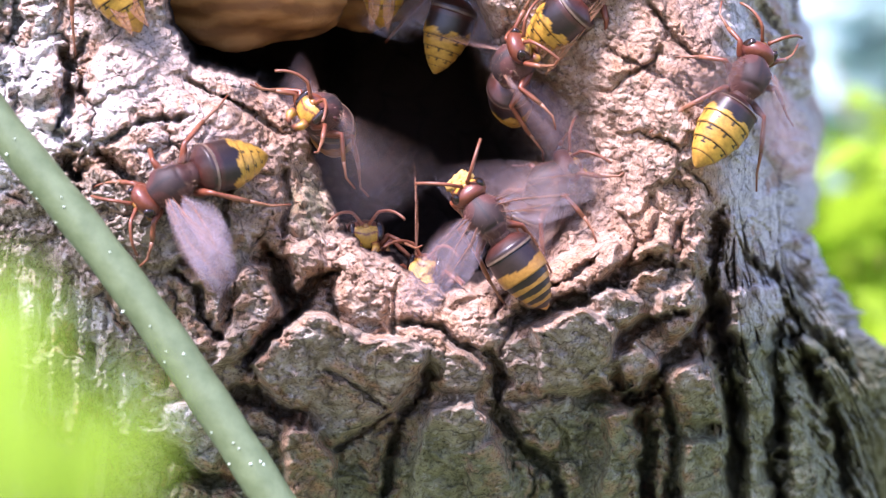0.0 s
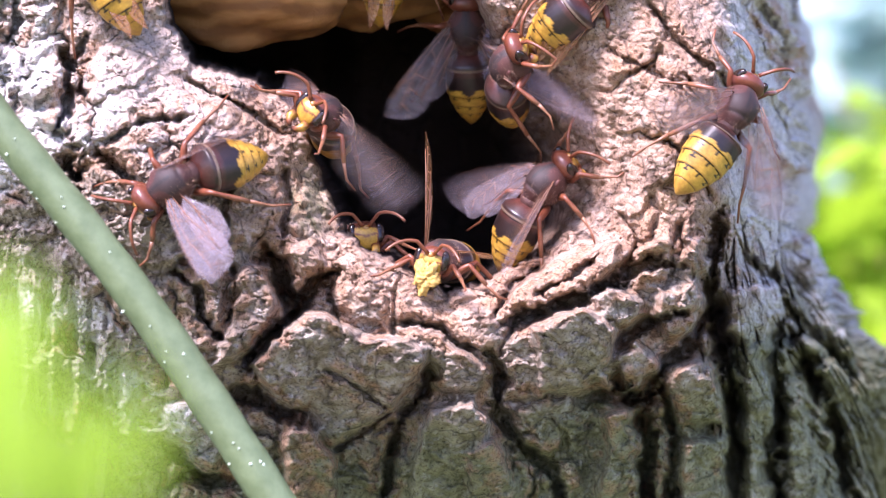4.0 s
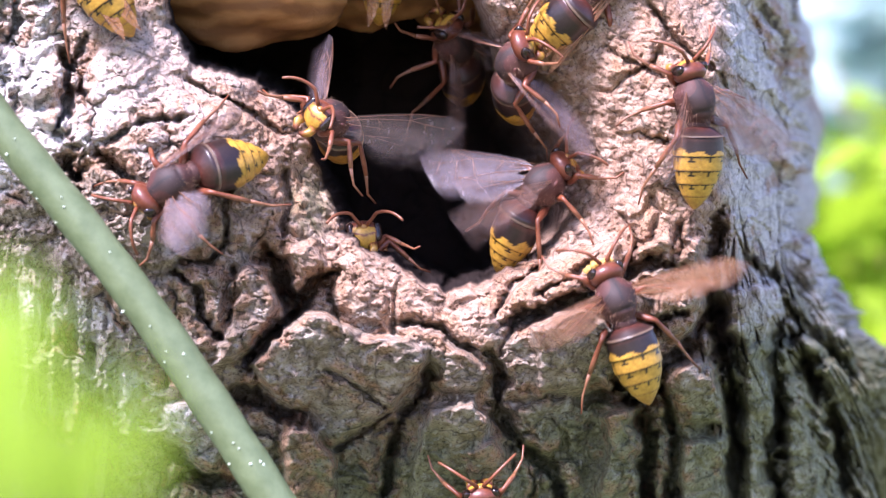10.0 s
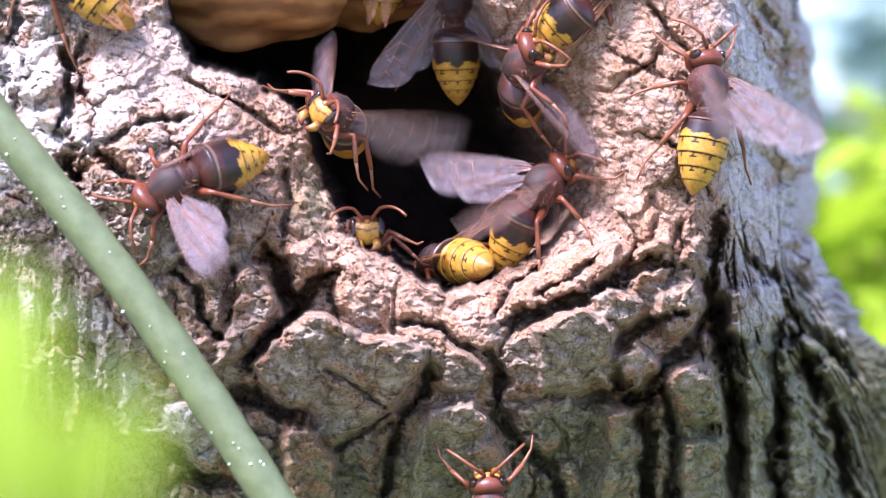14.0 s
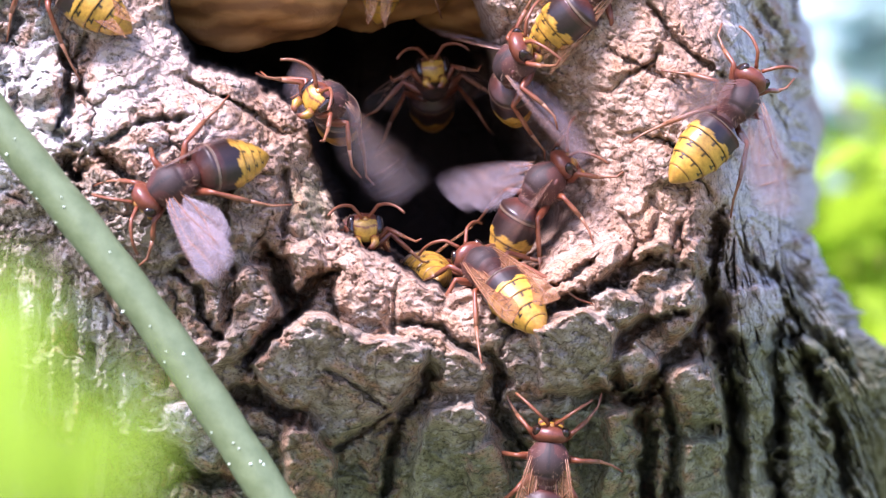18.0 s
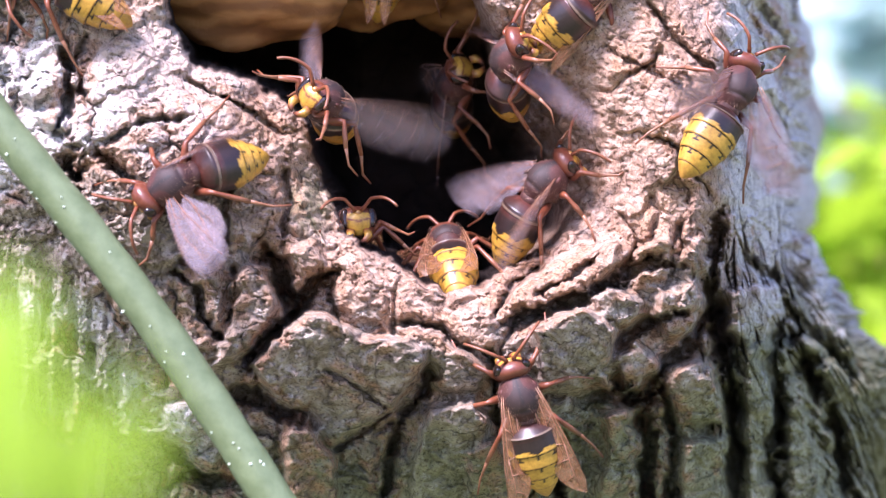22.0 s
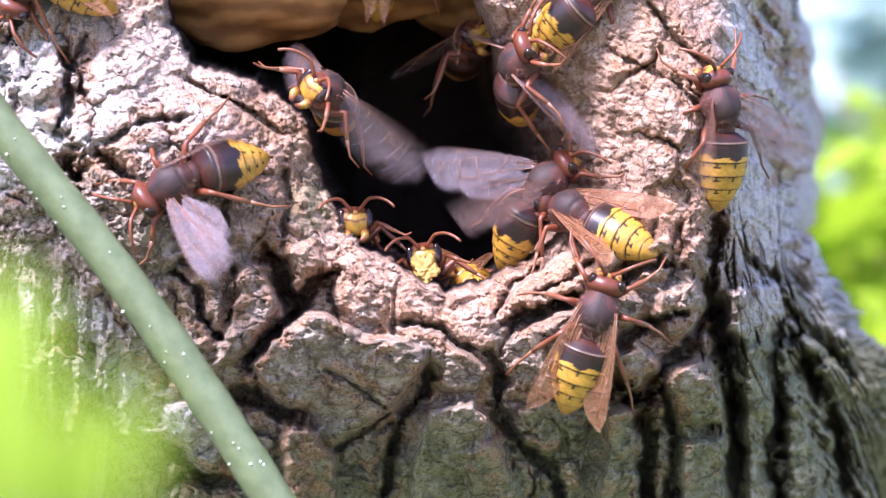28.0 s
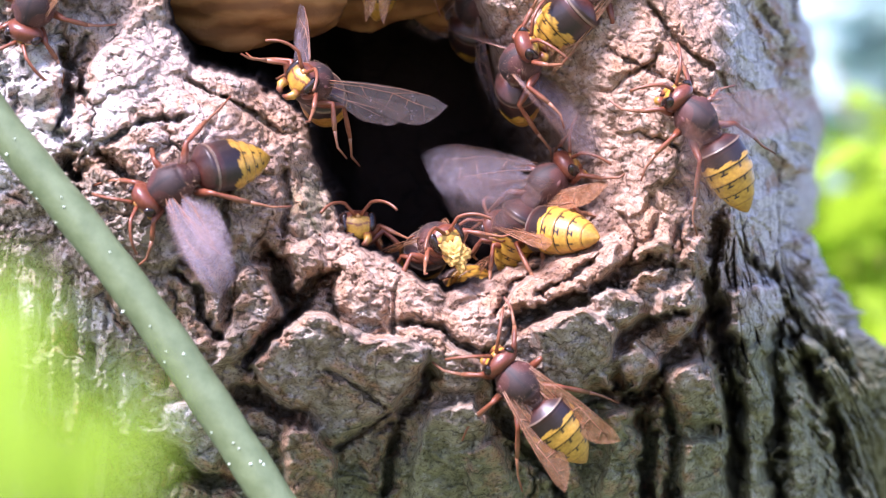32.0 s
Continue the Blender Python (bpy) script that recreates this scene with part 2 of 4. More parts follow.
# The trunk's cross-section, flatter than a circle, by length along it from the front (-pi to pi).
TURN = np.linspace(-math.pi, math.pi, 16001)
SIDE_X = np.sign(np.sin(TURN)) * np.abs(np.sin(TURN)) ** (2 / FLAT)
SIDE_Y = np.sign(np.cos(TURN)) * np.abs(np.cos(TURN)) ** (2 / FLAT)
ROUND = np.concatenate([[0], np.cumsum(np.hypot(np.diff(SIDE_X), np.diff(SIDE_Y)))])
ROUND = (ROUND / ROUND[-1] * 2 - 1) * math.pi


def girth(v):
    return 1068 + 172 * smooth(v, 360, 720) + 0.12 * np.maximum(v - 620, 0) - 20 * smooth(-v, 0, 600)


def inner_side(u, v):
    """Where the mouth's inner wall slopes in gently."""
    low = smooth(v, 330, 430)
    return smooth(u, 780, 880) * (1 - low) + smooth(u, 900, 1010) * low


def hollow_form(u, v, s):
    """The swollen lip round the mouth and the pit inside, as depth."""
    out = outline_distance(u, v, CREST)
    part_way = np.clip(s / np.maximum(s - np.minimum(out, 0), 1), 0, 1)
    rise = 1 - (0.14 + 0.56 * smooth(u, 760, 920) + 0.62 * smooth(-u, -640, -570) * (1 - smooth(v, 420, 480)) * smooth(u, 380, 480)) * (1 - part_way) ** 1.7
    lip = -165 * np.where(out < 0, rise, np.exp(-(np.maximum(out, 0) / (250 + 190 * smooth(-u, -580, -440))) ** 1.5)) * (1 - smooth(u, 1290, 1410))
    right = inner_side(u, v)
    inner = np.maximum(4 + 18 * right - s, 0)
    wall = 0.55 - 0.525 * right
    pit = np.minimum(wall * inner ** 2, 820)
    shoulder = -100 * np.exp(-((u - 245) / 200) ** 2 - ((v - 300) / np.where(v < 300, 180, 430)) ** 2) * smooth(s, -10, 60)
    flare = -135 * np.exp(-((u - 1220) / np.where(u < 1220, 140, 105)) ** 2 - ((v - 245) / 255) ** 2) * smooth(s, -10, 90)
    under = 120 * smooth(v, 590, 1150)
    return lip + shoulder + flare + pit + under


def support(u, v):
    """Depth of the bark's smooth form at a place of the plan."""
    u, v = np.asarray(float(u)), np.asarray(float(v))
    r = girth(v)
    x = np.clip(np.abs(u - AXIS) / r, 0, 0.995)
    s = mouth_distance(u, v)
    spread_u = u + np.array([0, 30, -30, 0, 0, 22, -22, 22, -22])
    spread_v = v + np.array([0, 0, 0, 30, -30, 22, 22, -22, -22])
    bumps = relief(spread_u, spread_v, mouth_distance(spread_u, spread_v))[0]
    return float(BACK + r * (1 - (1 - x ** FLAT) ** (1 / FLAT)) + np.minimum(hollow_form(u, v, s), 170) + min(0.0, np.sort(bumps)[2]))


# Middles of the bark plates: lip, left, below, right.
PLATES = [(330, 170), (440, 230), (200, 120), (560, 400), (540, 450), (640, 520), (740, 540), (850, 560), (960, 500), (1080, 440), (1180, 400), (1120, 320), (1160, 180), (1100, 60), (240, 200), (230, 300), (150, 60)]
PLATES += [(80, 180), (95, 110), (55, 50), (15, 120), (60, 300), (20, 420), (110, 480), (60, 580), (170, 600), (120, 690), (50, 770), (165, 800), (90, 870), (250, 560), (240, 720), (245, 830), (300, 420), (400, 360)]
PLATES += [(550, 640), (720, 625), (630, 745), (812, 690), (780, 830), (540, 800), (455, 540), (350, 490), (370, 570), (330, 760), (375, 860), (880, 845), (600, 880), (460, 900), (690, 900), (955, 650), (960, 760), (1000, 850), (440, 700)]
PLATES += [(1010, 580), (1090, 560), (1140, 635), (1090, 770), (1210, 535), (1235, 680), (1330, 550), (1345, 680), (1300, 760), (1210, 830), (1400, 800), (1430, 600), (1480, 720), (1350, 470), (1240, 420), (1300, 330), (1380, 380), (1450, 480), (1250, 40), (1330, 120), (1390, 40), (1400, 230), (1520, 820), (1560, 700)]

# Deep cracks: half width, depth, and the line.
CRACKS, SLABS = [], []


def crack(half, deep, *line):
    CRACKS.append((half, deep, line))


def slab(proud, slope_u, slope_v, wear, *outline):
    SLABS.append((proud, slope_u, slope_v, wear, outline))


crack(15, 95, (472, 440), (488, 475), (505, 515), (522, 548))
crack(9, 70, (590, 478), (558, 500), (530, 545), (485, 592), (432, 645))
crack(14, 75, (415, 690), (450, 700), (500, 735), (545, 748))
crack(4, 26, (700, 574), (778, 580), (815, 612), (868, 626), (884, 660))
crack(9, 55, (768, 650), (745, 700), (705, 752), (690, 810), (678, 890))
crack(11, 60, (884, 650), (880, 730), (905, 770), (955, 815), (985, 850), (1000, 890))
crack(10, 62, (888, 578), (960, 548), (1035, 522), (1105, 492), (1130, 468), (1190, 470))
crack(10, 60, (1262, 540), (1225, 600), (1165, 668), (1125, 692), (1030, 712))
crack(7, 45, (1100, 612), (1150, 572), (1215, 550))
crack(11, 85, (1272, 380), (1262, 470), (1262, 545), (1288, 640), (1300, 700), (1300, 890))
crack(13, 80, (1400, 590), (1432, 640), (1446, 720))
crack(14, 85, (1128, 735), (1150, 790), (1140, 890))
crack(8, 60, (1178, 690), (1192, 770), (1190, 890))
crack(10, 70, (1466, 720), (1490, 800), (1520, 890))
crack(9, 60, (1090, 655), (1120, 715), (1170, 690))
crack(12, 75, (1268, 540), (1282, 600), (1256, 640))
crack(11, 70, (1392, 560), (1368, 640), (1376, 740), (1356, 800), (1390, 890))
crack(9, 65, (1405, 640), (1455, 690), (1480, 770), (1500, 890))
crack(8, 55, (1310, 440), (1375, 500), (1405, 560), (1520, 660))
crack(8, 55, (108, 85), (122, 130), (116, 195), (92, 238))
crack(13, 60, (112, 288), (140, 322))
crack(5, 34, (302, 478), (348, 512), (352, 560), (398, 604))
crack(4, 28, (308, 466), (372, 462), (400, 430), (402, 320))
crack(4, 26, (412, 470), (420, 520), (404, 570))
crack(3, 16, (575, 652), (640, 690), (684, 724))
crack(3, 16, (600, 470), (580, 520), (612, 600))
crack(8, 40, (175, 265), (205, 300), (240, 318))
crack(3, 9, (700, 520), (695, 600), (640, 625))
crack(5, 34, (590, 800), (630, 770), (690, 730))
crack(9, 55, (300, 790), (350, 840), (420, 860))
crack(5, 20, (1145, 0), (1200, 75), (1270, 130), (1330, 220))
crack(6, 30, (1330, 0), (1380, 60), (1395, 150))
crack(4, 15, (1075, 88), (1130, 112), (1200, 150), (1240, 190))
crack(3, 13, (1098, 372), (1128, 425), (1108, 470))
crack(3, 13, (1205, 392), (1188, 440), (1192, 480))
crack(4, 26, (1060, 452), (1010, 490), (950, 520))
crack(3, 11, (1150, 345), (1168, 380), (1150, 430))
crack(4, 24, (960, 470), (905, 505), (870, 560))
crack(5, 30, (150, 60), (135, 110), (150, 170))
crack(4, 26, (190, 250), (260, 215), (330, 205))
crack(4, 22, (330, 140), (420, 185), (500, 240))
crack(5, 28, (500, 300), (510, 360), (500, 430))
crack(6, 30, (30, 0), (35, 40), (8, 80))

# Slabs of bark with a flat broken face: height, slope across, slope down, how worn, and the outline.
slab(52, -0.02, 0.26, 0.35, (438, 645), (535, 545), (575, 552), (640, 596), (762, 588), (752, 660), (680, 748), (596, 802), (540, 770), (480, 700))
slab(34, 0.10, -0.05, 0.75, (408, 482), (455, 464), (492, 502), (488, 562), (450, 622), (412, 645), (372, 655), (402, 570))
slab(20, 0.00, -0.05, 0.20, (306, 502), (345, 482), (394, 470), (398, 568), (366, 640), (330, 602))
slab(54, 0.05, 0.22, 1.30, (490, 792), (500, 746), (530, 734), (590, 802), (604, 850), (604, 910), (520, 910))
slab(24, 0.02, 0.10, 0.35, (692, 576), (780, 584), (836, 624), (880, 664), (842, 700), (772, 692), (756, 640))
slab(42, 0.05, 0.28, 0.30, (748, 722), (842, 702), (872, 742), (852, 910), (716, 910))
slab(46, 0.00, 0.25, 1.00, (815, 872), (830, 800), (872, 778), (902, 800), (924, 910), (820, 910))
slab(44, 0.04, 0.32, 0.60, (938, 578), (1035, 530), (1100, 590), (1085, 642), (1030, 710), (950, 692))
slab(34, 0.00, 0.12, 0.50, (1030, 512), (1100, 500), (1136, 532), (1150, 560), (1110, 590), (1060, 576))
slab(34, 0.05, 0.16, 0.30, (1055, 662), (1125, 595), (1176, 642), (1150, 692), (1090, 716))
slab(34, 0.05, 0.15, 0.55, (1152, 562), (1160, 512), (1230, 490), (1252, 540), (1230, 622), (1180, 602))
slab(40, 0.00, 0.30, 0.30, (1160, 702), (1215, 642), (1265, 620), (1276, 680), (1290, 702), (1280, 752), (1215, 752), (1198, 722))
slab(42, 0.05, 0.20, 0.80, (1068, 800), (1060, 742), (1120, 705), (1142, 762), (1130, 910), (1050, 910))
slab(30, 0.10, 0.10, 0.25, (1206, 782), (1295, 762), (1300, 910), (1196, 910))
slab(38, 0.00, 0.18, 0.45, (1270, 572), (1290, 512), (1390, 500), (1400, 560), (1330, 602), (1290, 612))
slab(32, 0.15, 0.05, 0.20, (1310, 622), (1350, 602), (1380, 640), (1370, 910), (1318, 910))
slab(30, 0.15, 0.05, 0.10, (1402, 520), (1434, 580), (1474, 680), (1492, 800), (1452, 722), (1412, 602))
slab(32, 0.15, 0.05, 0.40, (1382, 722), (1420, 702), (1452, 782), (1462, 910), (1398, 910))
slab(20, 0.00, 0.10, 0.75, (1118, 442), (1190, 402), (1200, 470), (1170, 500), (1110, 490))
slab(22, 0.05, 0.12, 0.75, (1206, 462), (1220, 422), (1270, 420), (1275, 500), (1220, 490))
slab(20, 0.00, 0.08, 0.60, (890, 552), (900, 502), (1000, 450), (1095, 430), (1100, 472), (1040, 510), (960, 542))
slab(20, 0.00, 0.05, 0.10, (52, 202), (100, 190), (126, 202), (122, 236), (86, 238))
slab(18, 0.05, 0.05, 0.20, (30, 172), (70, 110), (108, 100), (112, 150), (60, 190))
slab(5, 0.00, 0.10, 0.50, (566, 470), (600, 452), (690, 500), (694, 560), (640, 578), (580, 540))
slab(5, 0.00, 0.10, 0.40, (704, 512), (770, 540), (800, 572), (700, 566))
slab(24, 0.00, 0.15, 0.60, (505, 440), (560, 420), (580, 460), (545, 510), (515, 500))
slab(26, 0.00, 0.12, 0.30, (286, 720), (350, 700), (400, 770), (390, 850), (300, 840))


def facets(u, v, size, seed):
    """Broken flat faces about as big as size: each tilts its own way. Gives the tilt and the distance to the next face."""
    x, y = u / size, v / size
    ix, iy = np.floor(x), np.floor(y)
    best, second = np.full(u.shape, 1e9), np.full(u.shape, 1e9)
    tilt = np.zeros(u.shape)
    for dx in (-1, 0, 1):
        for dy in (-1, 0, 1):
            cx, cy = ix + dx, iy + dy
            px, py = cx + grid_hash(cx, cy, seed), cy + grid_hash(cx, cy, seed + 1)
            dist = np.hypot(x - px, y - py)
            a, b = grid_hash(cx, cy, seed + 2) * 2 - 1, grid_hash(cx, cy, seed + 3) * 2 - 1
            here = dist < best
            second = np.where(here, best, np.minimum(second, dist))
            tilt = np.where(here, a * (x - px) + b * (y - py) + 0.3 * (a - b), tilt)
            best = np.where(here, dist, best)
    return tilt, (second - best) * size


def relief(u, v, s):
    """Bark plates, cracks and crumble as depth (positive goes in); with the plates' numbers and how worn an edge is."""
    wu = u + 16 * fbm(u / 70, v / 70, 3, 3) + 5 * fbm(u / 18, v / 18, 5, 2)
    wv = v + 16 * fbm(u / 70, v / 70, 13, 3) + 5 * fbm(u / 18, v / 18, 15, 2)
    f1, f2 = np.full(u.shape, 1e9), np.full(u.shape, 1e9)
    who = np.zeros(u.shape, dtype=np.int32)
    rnd = random.Random(7)
    tilt_u, tilt_v, lift = [], [], []
    for i, (pu, pv) in enumerate(PLATES):
        tall = 0.62 if pv > 600 or pu > 1230 else 0.9
        dist = np.hypot(wu - pu, (wv - pv) * tall)
        nearer = dist < f1
        f2 = np.where(nearer, f1, np.minimum(f2, dist))
        f1, who = np.where(nearer, dist, f1), np.where(nearer, i, who)
        tilt_u.append(rnd.uniform(-0.12, 0.12)), tilt_v.append(rnd.uniform(-0.22, 0.10)), lift.append(rnd.uniform(-12, 12))
    gap = f2 - f1
    rough = 0.35 + 0.65 * smooth(s, 10, 120)
    pu, pv = np.array([p[0] for p in PLATES])[who], np.array([p[1] for p in PLATES])[who]
    tiltd = np.array(tilt_u)[who] * (u - pu) + np.array(tilt_v)[who] * (v - pv) + np.array(lift)[who]
    amount = (0.15 + 0.85 * smooth(s, 20, 150)) * smooth(fbm(u / 90, v / 90, 21, 2), -0.25, 0.35)
    edge = np.exp(-np.maximum(gap, 0) / 6.0)
    depth = amount * (30 * edge + 6 * np.exp(-np.maximum(gap, 0) / 22.0)) + np.clip(tiltd, -24, 24) * rough * smooth(gap, 0, 14)
    worn = 0.8 * np.exp(-((gap - 14) / 14.0) ** 2) * amount
    # ridges running down the flank of the trunk
    flank = smooth(u, 1180, 1330) * smooth(v, 330, 560) + smooth(-u, -290, -150) * smooth(v, 400, 540)
    lean = np.where(u < 700, -0.03, 0.10 + 0.45 * smooth(u, 1270, 1480))
    right_flank = flank * smooth(u, 1100, 1200)
    depth = depth + (46 * flank + 34 * right_flank) * fbm((u - lean * (v - 500)) / 34, v / 230, 31, 3)
    for wide, deep, seed in ((62, 120, 35), (30, 60, 39)):
        seam = np.abs(fbm((u - lean * (v - 500)) / wide, v / (5.5 * wide), seed, 3))
        depth = depth + right_flank * deep * (1 - 0.75 * smooth(u, 1370, 1470)) * np.exp(-(seam / 0.06) ** 2)
    low = smooth(v, 660, 800) * (1 - flank)
    depth = depth + low * 22 * fbm((u + 0.1 * v) / 48, v / 200, 33, 2)
    top = smooth(u, 1200, 1320) * (1 - smooth(v, 250, 400))
    depth = depth + top * 24 * fbm((u - 0.75 * v) / 34, (v + 0.6 * u) / 150, 37, 3)
    calm = np.zeros(u.shape)
    su, sv = u * 0.55 + wu * 0.45, v * 0.55 + wv * 0.45
    for proud, slope_u, slope_v, wear, outline in SLABS:
        mid_u, mid_v = (sum(p[k] for p in outline) / len(outline) for k in (0, 1))
        reach = max(math.hypot(a - mid_u, b - mid_v) for a, b in outline) + 30
        box = (np.abs(u - mid_u) < reach) & (np.abs(v - mid_v) < reach)
        if not box.any():
            continue
        edge = np.full(u.shape, 99.0)
        edge[box] = outline_distance(su[box], sv[box], outline)
        inside = 1 - smooth(edge, -15, 4)
        face = -1.75 * proud + 1.3 * slope_u * (u - mid_u) + 1.6 * slope_v * (v - mid_v)
        depth = depth + inside * (face - 0.9 * depth)
        calm = np.maximum(calm, 1 - smooth(edge, -16, -2))
        above = smooth(mid_v - v, -50, 30)
        worn = np.maximum(worn * (1 - 0.5 * inside), wear * np.exp(-((edge + 9) / 13.0) ** 2) * (0.35 + 0.65 * above))
        if wear > 0.7:
            worn = np.maximum(worn, (wear - 0.3) * inside)
    wob = (5 * fbm(u / 22, v / 22, 41, 3) + 2.5 * fbm(u / 8, v / 8, 43, 2)) * (1 - flank) + 5 * flank * fbm((u - lean * (v - 500)) / 20, v / 70, 47, 3)
    for half, deep, line in CRACKS:
        dist, where = along(wu * 0.3 + u * 0.7, wv * 0.3 + v * 0.7, line)
        wide = half * (0.45 + 1.1 * smooth(fbm(u / 38 + deep, v / 38 - half, 45, 2), -0.45, 0.45))
        dist = dist + wob * min(1.2, 0.35 + half / 11)
        ends = smooth(where, -0.02, 0.08) * (1 - smooth(where, 0.92, 1.02)) * 0.7 + 0.3
        cut = 0.55 * (1 - smooth(dist, wide * 0.45, wide * 1.1 + 1.0)) + 0.45 * (1 - smooth(dist, wide * 0.4, wide * 2.0 + 3.0))
        depth = depth + 1.9 * deep * cut * ends
        depth = depth + 0.13 * deep * np.exp(-np.maximum(dist - half, 0) / 10.0)
        worn = np.maximum(worn, 0.75 * np.exp(-((dist - half - 14) / 16.0) ** 2) * ends)
    # broken faces at three sizes; the slope beside the mouth is smoother
    slope_side = smooth(u, 960, 1060) * (1 - smooth(u, 1260, 1340)) * (1 - smooth(v, 330, 420))
    slope_side = np.maximum(slope_side, 0.75 * np.exp(-((u - 260) / 210) ** 4 - ((v - 150) / 115) ** 4))
    for size, slope, groove, seed in ((64, 0.42, 11, 81), (27, 0.32, 7, 83), (12, 0.26, 2.8, 85)):
        face, joint = facets(wu, wv, size, seed)
        some = smooth(fbm(u / (3 * size), v / (3 * size), seed + 9, 2), -0.3, 0.4)
        grain, split = facets(wu - lean * wv, wv * 0.26, size * 0.8, seed + 20)
        face, joint = face + (grain - face) * flank, joint + (split - joint) * flank
        grain, split = facets(wu - 0.8 * wv, (wv + 0.8 * wu) * 0.3, size * 0.9, seed + 30)
        face, joint = face + (grain - face) * top, joint + (split - joint) * top
        coarse = rough if size < 20 else 0.12 + 0.78 * smooth(s, 70, 260)
        coarse = coarse * (0.45 + 0.75 * smooth(fbm(u / 130 + size, v / 130, 67, 2), -0.3, 0.35))
        coarse = coarse * (1 - (0.85 if size > 20 else 0.4) * calm) * (1 - (0.85 if size > 20 else 0.35) * slope_side)
        depth = depth + coarse * (slope * size * face + groove * some * np.exp(-joint / (0.05 * size + 0.8)))
    depth = depth + (4 + 4 * rough) * fbm(u / 85, v / 85, 51, 2)
    pits = fbm(u / 15, v / 15, 57, 4)
    depth = depth + (0.6 + 0.8 * rough) * (np.maximum(pits - 0.08, 0) * 5.0 - 0.6) + 0.8 * fbm(u / 6, v / 6, 61, 2)
    # flakes lying over one another, with sharp edges
    for wide, tall, step, seed in ((62, 44, 2.6, 73), (24, 19, 1.3, 75)):
        level = 5 * fbm(wu / wide, wv / tall, seed, 3) + 40
        depth = depth + step * (np.floor(level) + smooth(level - np.floor(level), 0.72, 1.0) - 40) * (0.7 + 0.3 * rough) * (1 - 0.5 * slope_side)
    # hairline splits
    face, joint = facets(wu + 7 * fbm(u / 16, v / 16, 77, 2), wv + 7 * fbm(u / 16, v / 16, 79, 2), 33, 87)
    depth = depth + 11 * np.exp(-joint / 1.7) * smooth(fbm(u / 60, v / 60, 89, 2), -0.15, 0.2) * (1 - 0.5 * slope_side)
    # long folds that follow the lip
    depth = depth + (1 - smooth(s, 30, 140)) * 4 * fbm(s / 22, (u + v) / 120, 71, 3)
    worn = worn * (1 - 0.75 * right_flank) * (1 - 0.35 * low)
    return depth, who, worn


def bark_points(turn, v):
    r = girth(v)
    turn = np.where(turn > math.pi, turn - 2 * math.pi, turn)
    across, ahead = np.interp(turn, ROUND, SIDE_X), np.interp(turn, ROUND, SIDE_Y)
    u = AXIS + r * across
    s = mouth_distance(u, v)
    s = np.where(ahead < 0.12, 900.0, s + 500 * smooth(-ahead, -0.45, -0.15))
    depth, who, worn = relief(u, v, s)
    form = hollow_form(u, v, s)
    deep = smooth(-s, 2, 60)
    depth = depth * (1 - 0.75 * deep)
    side = smooth(-ahead, -0.75, -0.25)
    push = (depth + form) * (1 - 0.25 * side)
    d = BACK + r * (1 - ahead) + push * (1 - side * (1 - ahead))
    out = u - push * side * across
    k = 1 + d * U / DIST
    pts = np.stack([(out - 784) * U * k, d * U, 1.20 + (441 - v) * U * k], axis=-1)
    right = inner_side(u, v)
    # Painted shade by depth into the mouth; starts outside it on the gentle side.
    hollow_shade = smooth(-s, 1 - 50 * right, 9 + 185 * right)
    pale = smooth(u, 1230, 1340) * (1 - smooth(v, 330, 560)) + smooth(-u, -110, -20) * (1 - smooth(v, 200, 400)) + 0.62 * smooth(-u, -300, -180) * smooth(v, 420, 560) + 0.8 * np.exp(-((u - 335) / 60) ** 2 - ((v - 790) / 85) ** 2) + 0.35 * smooth(u, 1400, 1460) * (1 - smooth(v, 460, 640)) + 0.45 * smooth(u, 1230, 1340) * smooth(v, 400, 560) + 0.35 * smooth(u, 1360, 1450) * smooth(v, 520, 620) + np.exp(-((u - 210) / 240) ** 4 - ((v - 150) / 130) ** 4)
    algae = smooth(v, 620, 880) * 0.8 + 0.4 * smooth(u, 860, 1000) * smooth(v, 560, 650) + 0.5 * smooth(u, 1230, 1380) * smooth(v, 380, 560) + 0.75 * smooth(-u, -330, -60) * smooth(v, 420, 640)
    # Pillar beside the mouth: ochre-green, with the shade on it put into the colour.
    pillar = np.exp(-((u - 545) / 62) ** 2 - ((v - 365) / 95) ** 2)
    pillar_shade = 0.8 * pillar
    algae = algae + 0.75 * pillar
    return pts, who, {"worn": worn + 0.9 * np.exp(-((u - 205) / 38) ** 2 - ((v - 274) / 26) ** 2) + 0.8 * np.exp(-((u - 405) / 16) ** 2 - ((v - 830) / 40) ** 2), "callus": (1 - 0.75 * pillar_shade) * (1 - 0.4 * smooth(-u, -500, -400)) * np.maximum(1 - smooth(s, 25 + 60 * (1 - smooth(v, 400, 560)), 130 + 160 * (1 - smooth(v, 400, 560))), smooth(u, 960, 1040) * (1 - smooth(u, 1220, 1340)) * (1 - smooth(v, 380, 520))), "algae": np.clip(algae, 0, 1), "hollow_shade": hollow_shade, "pale": np.clip(pale, 0, 1)}


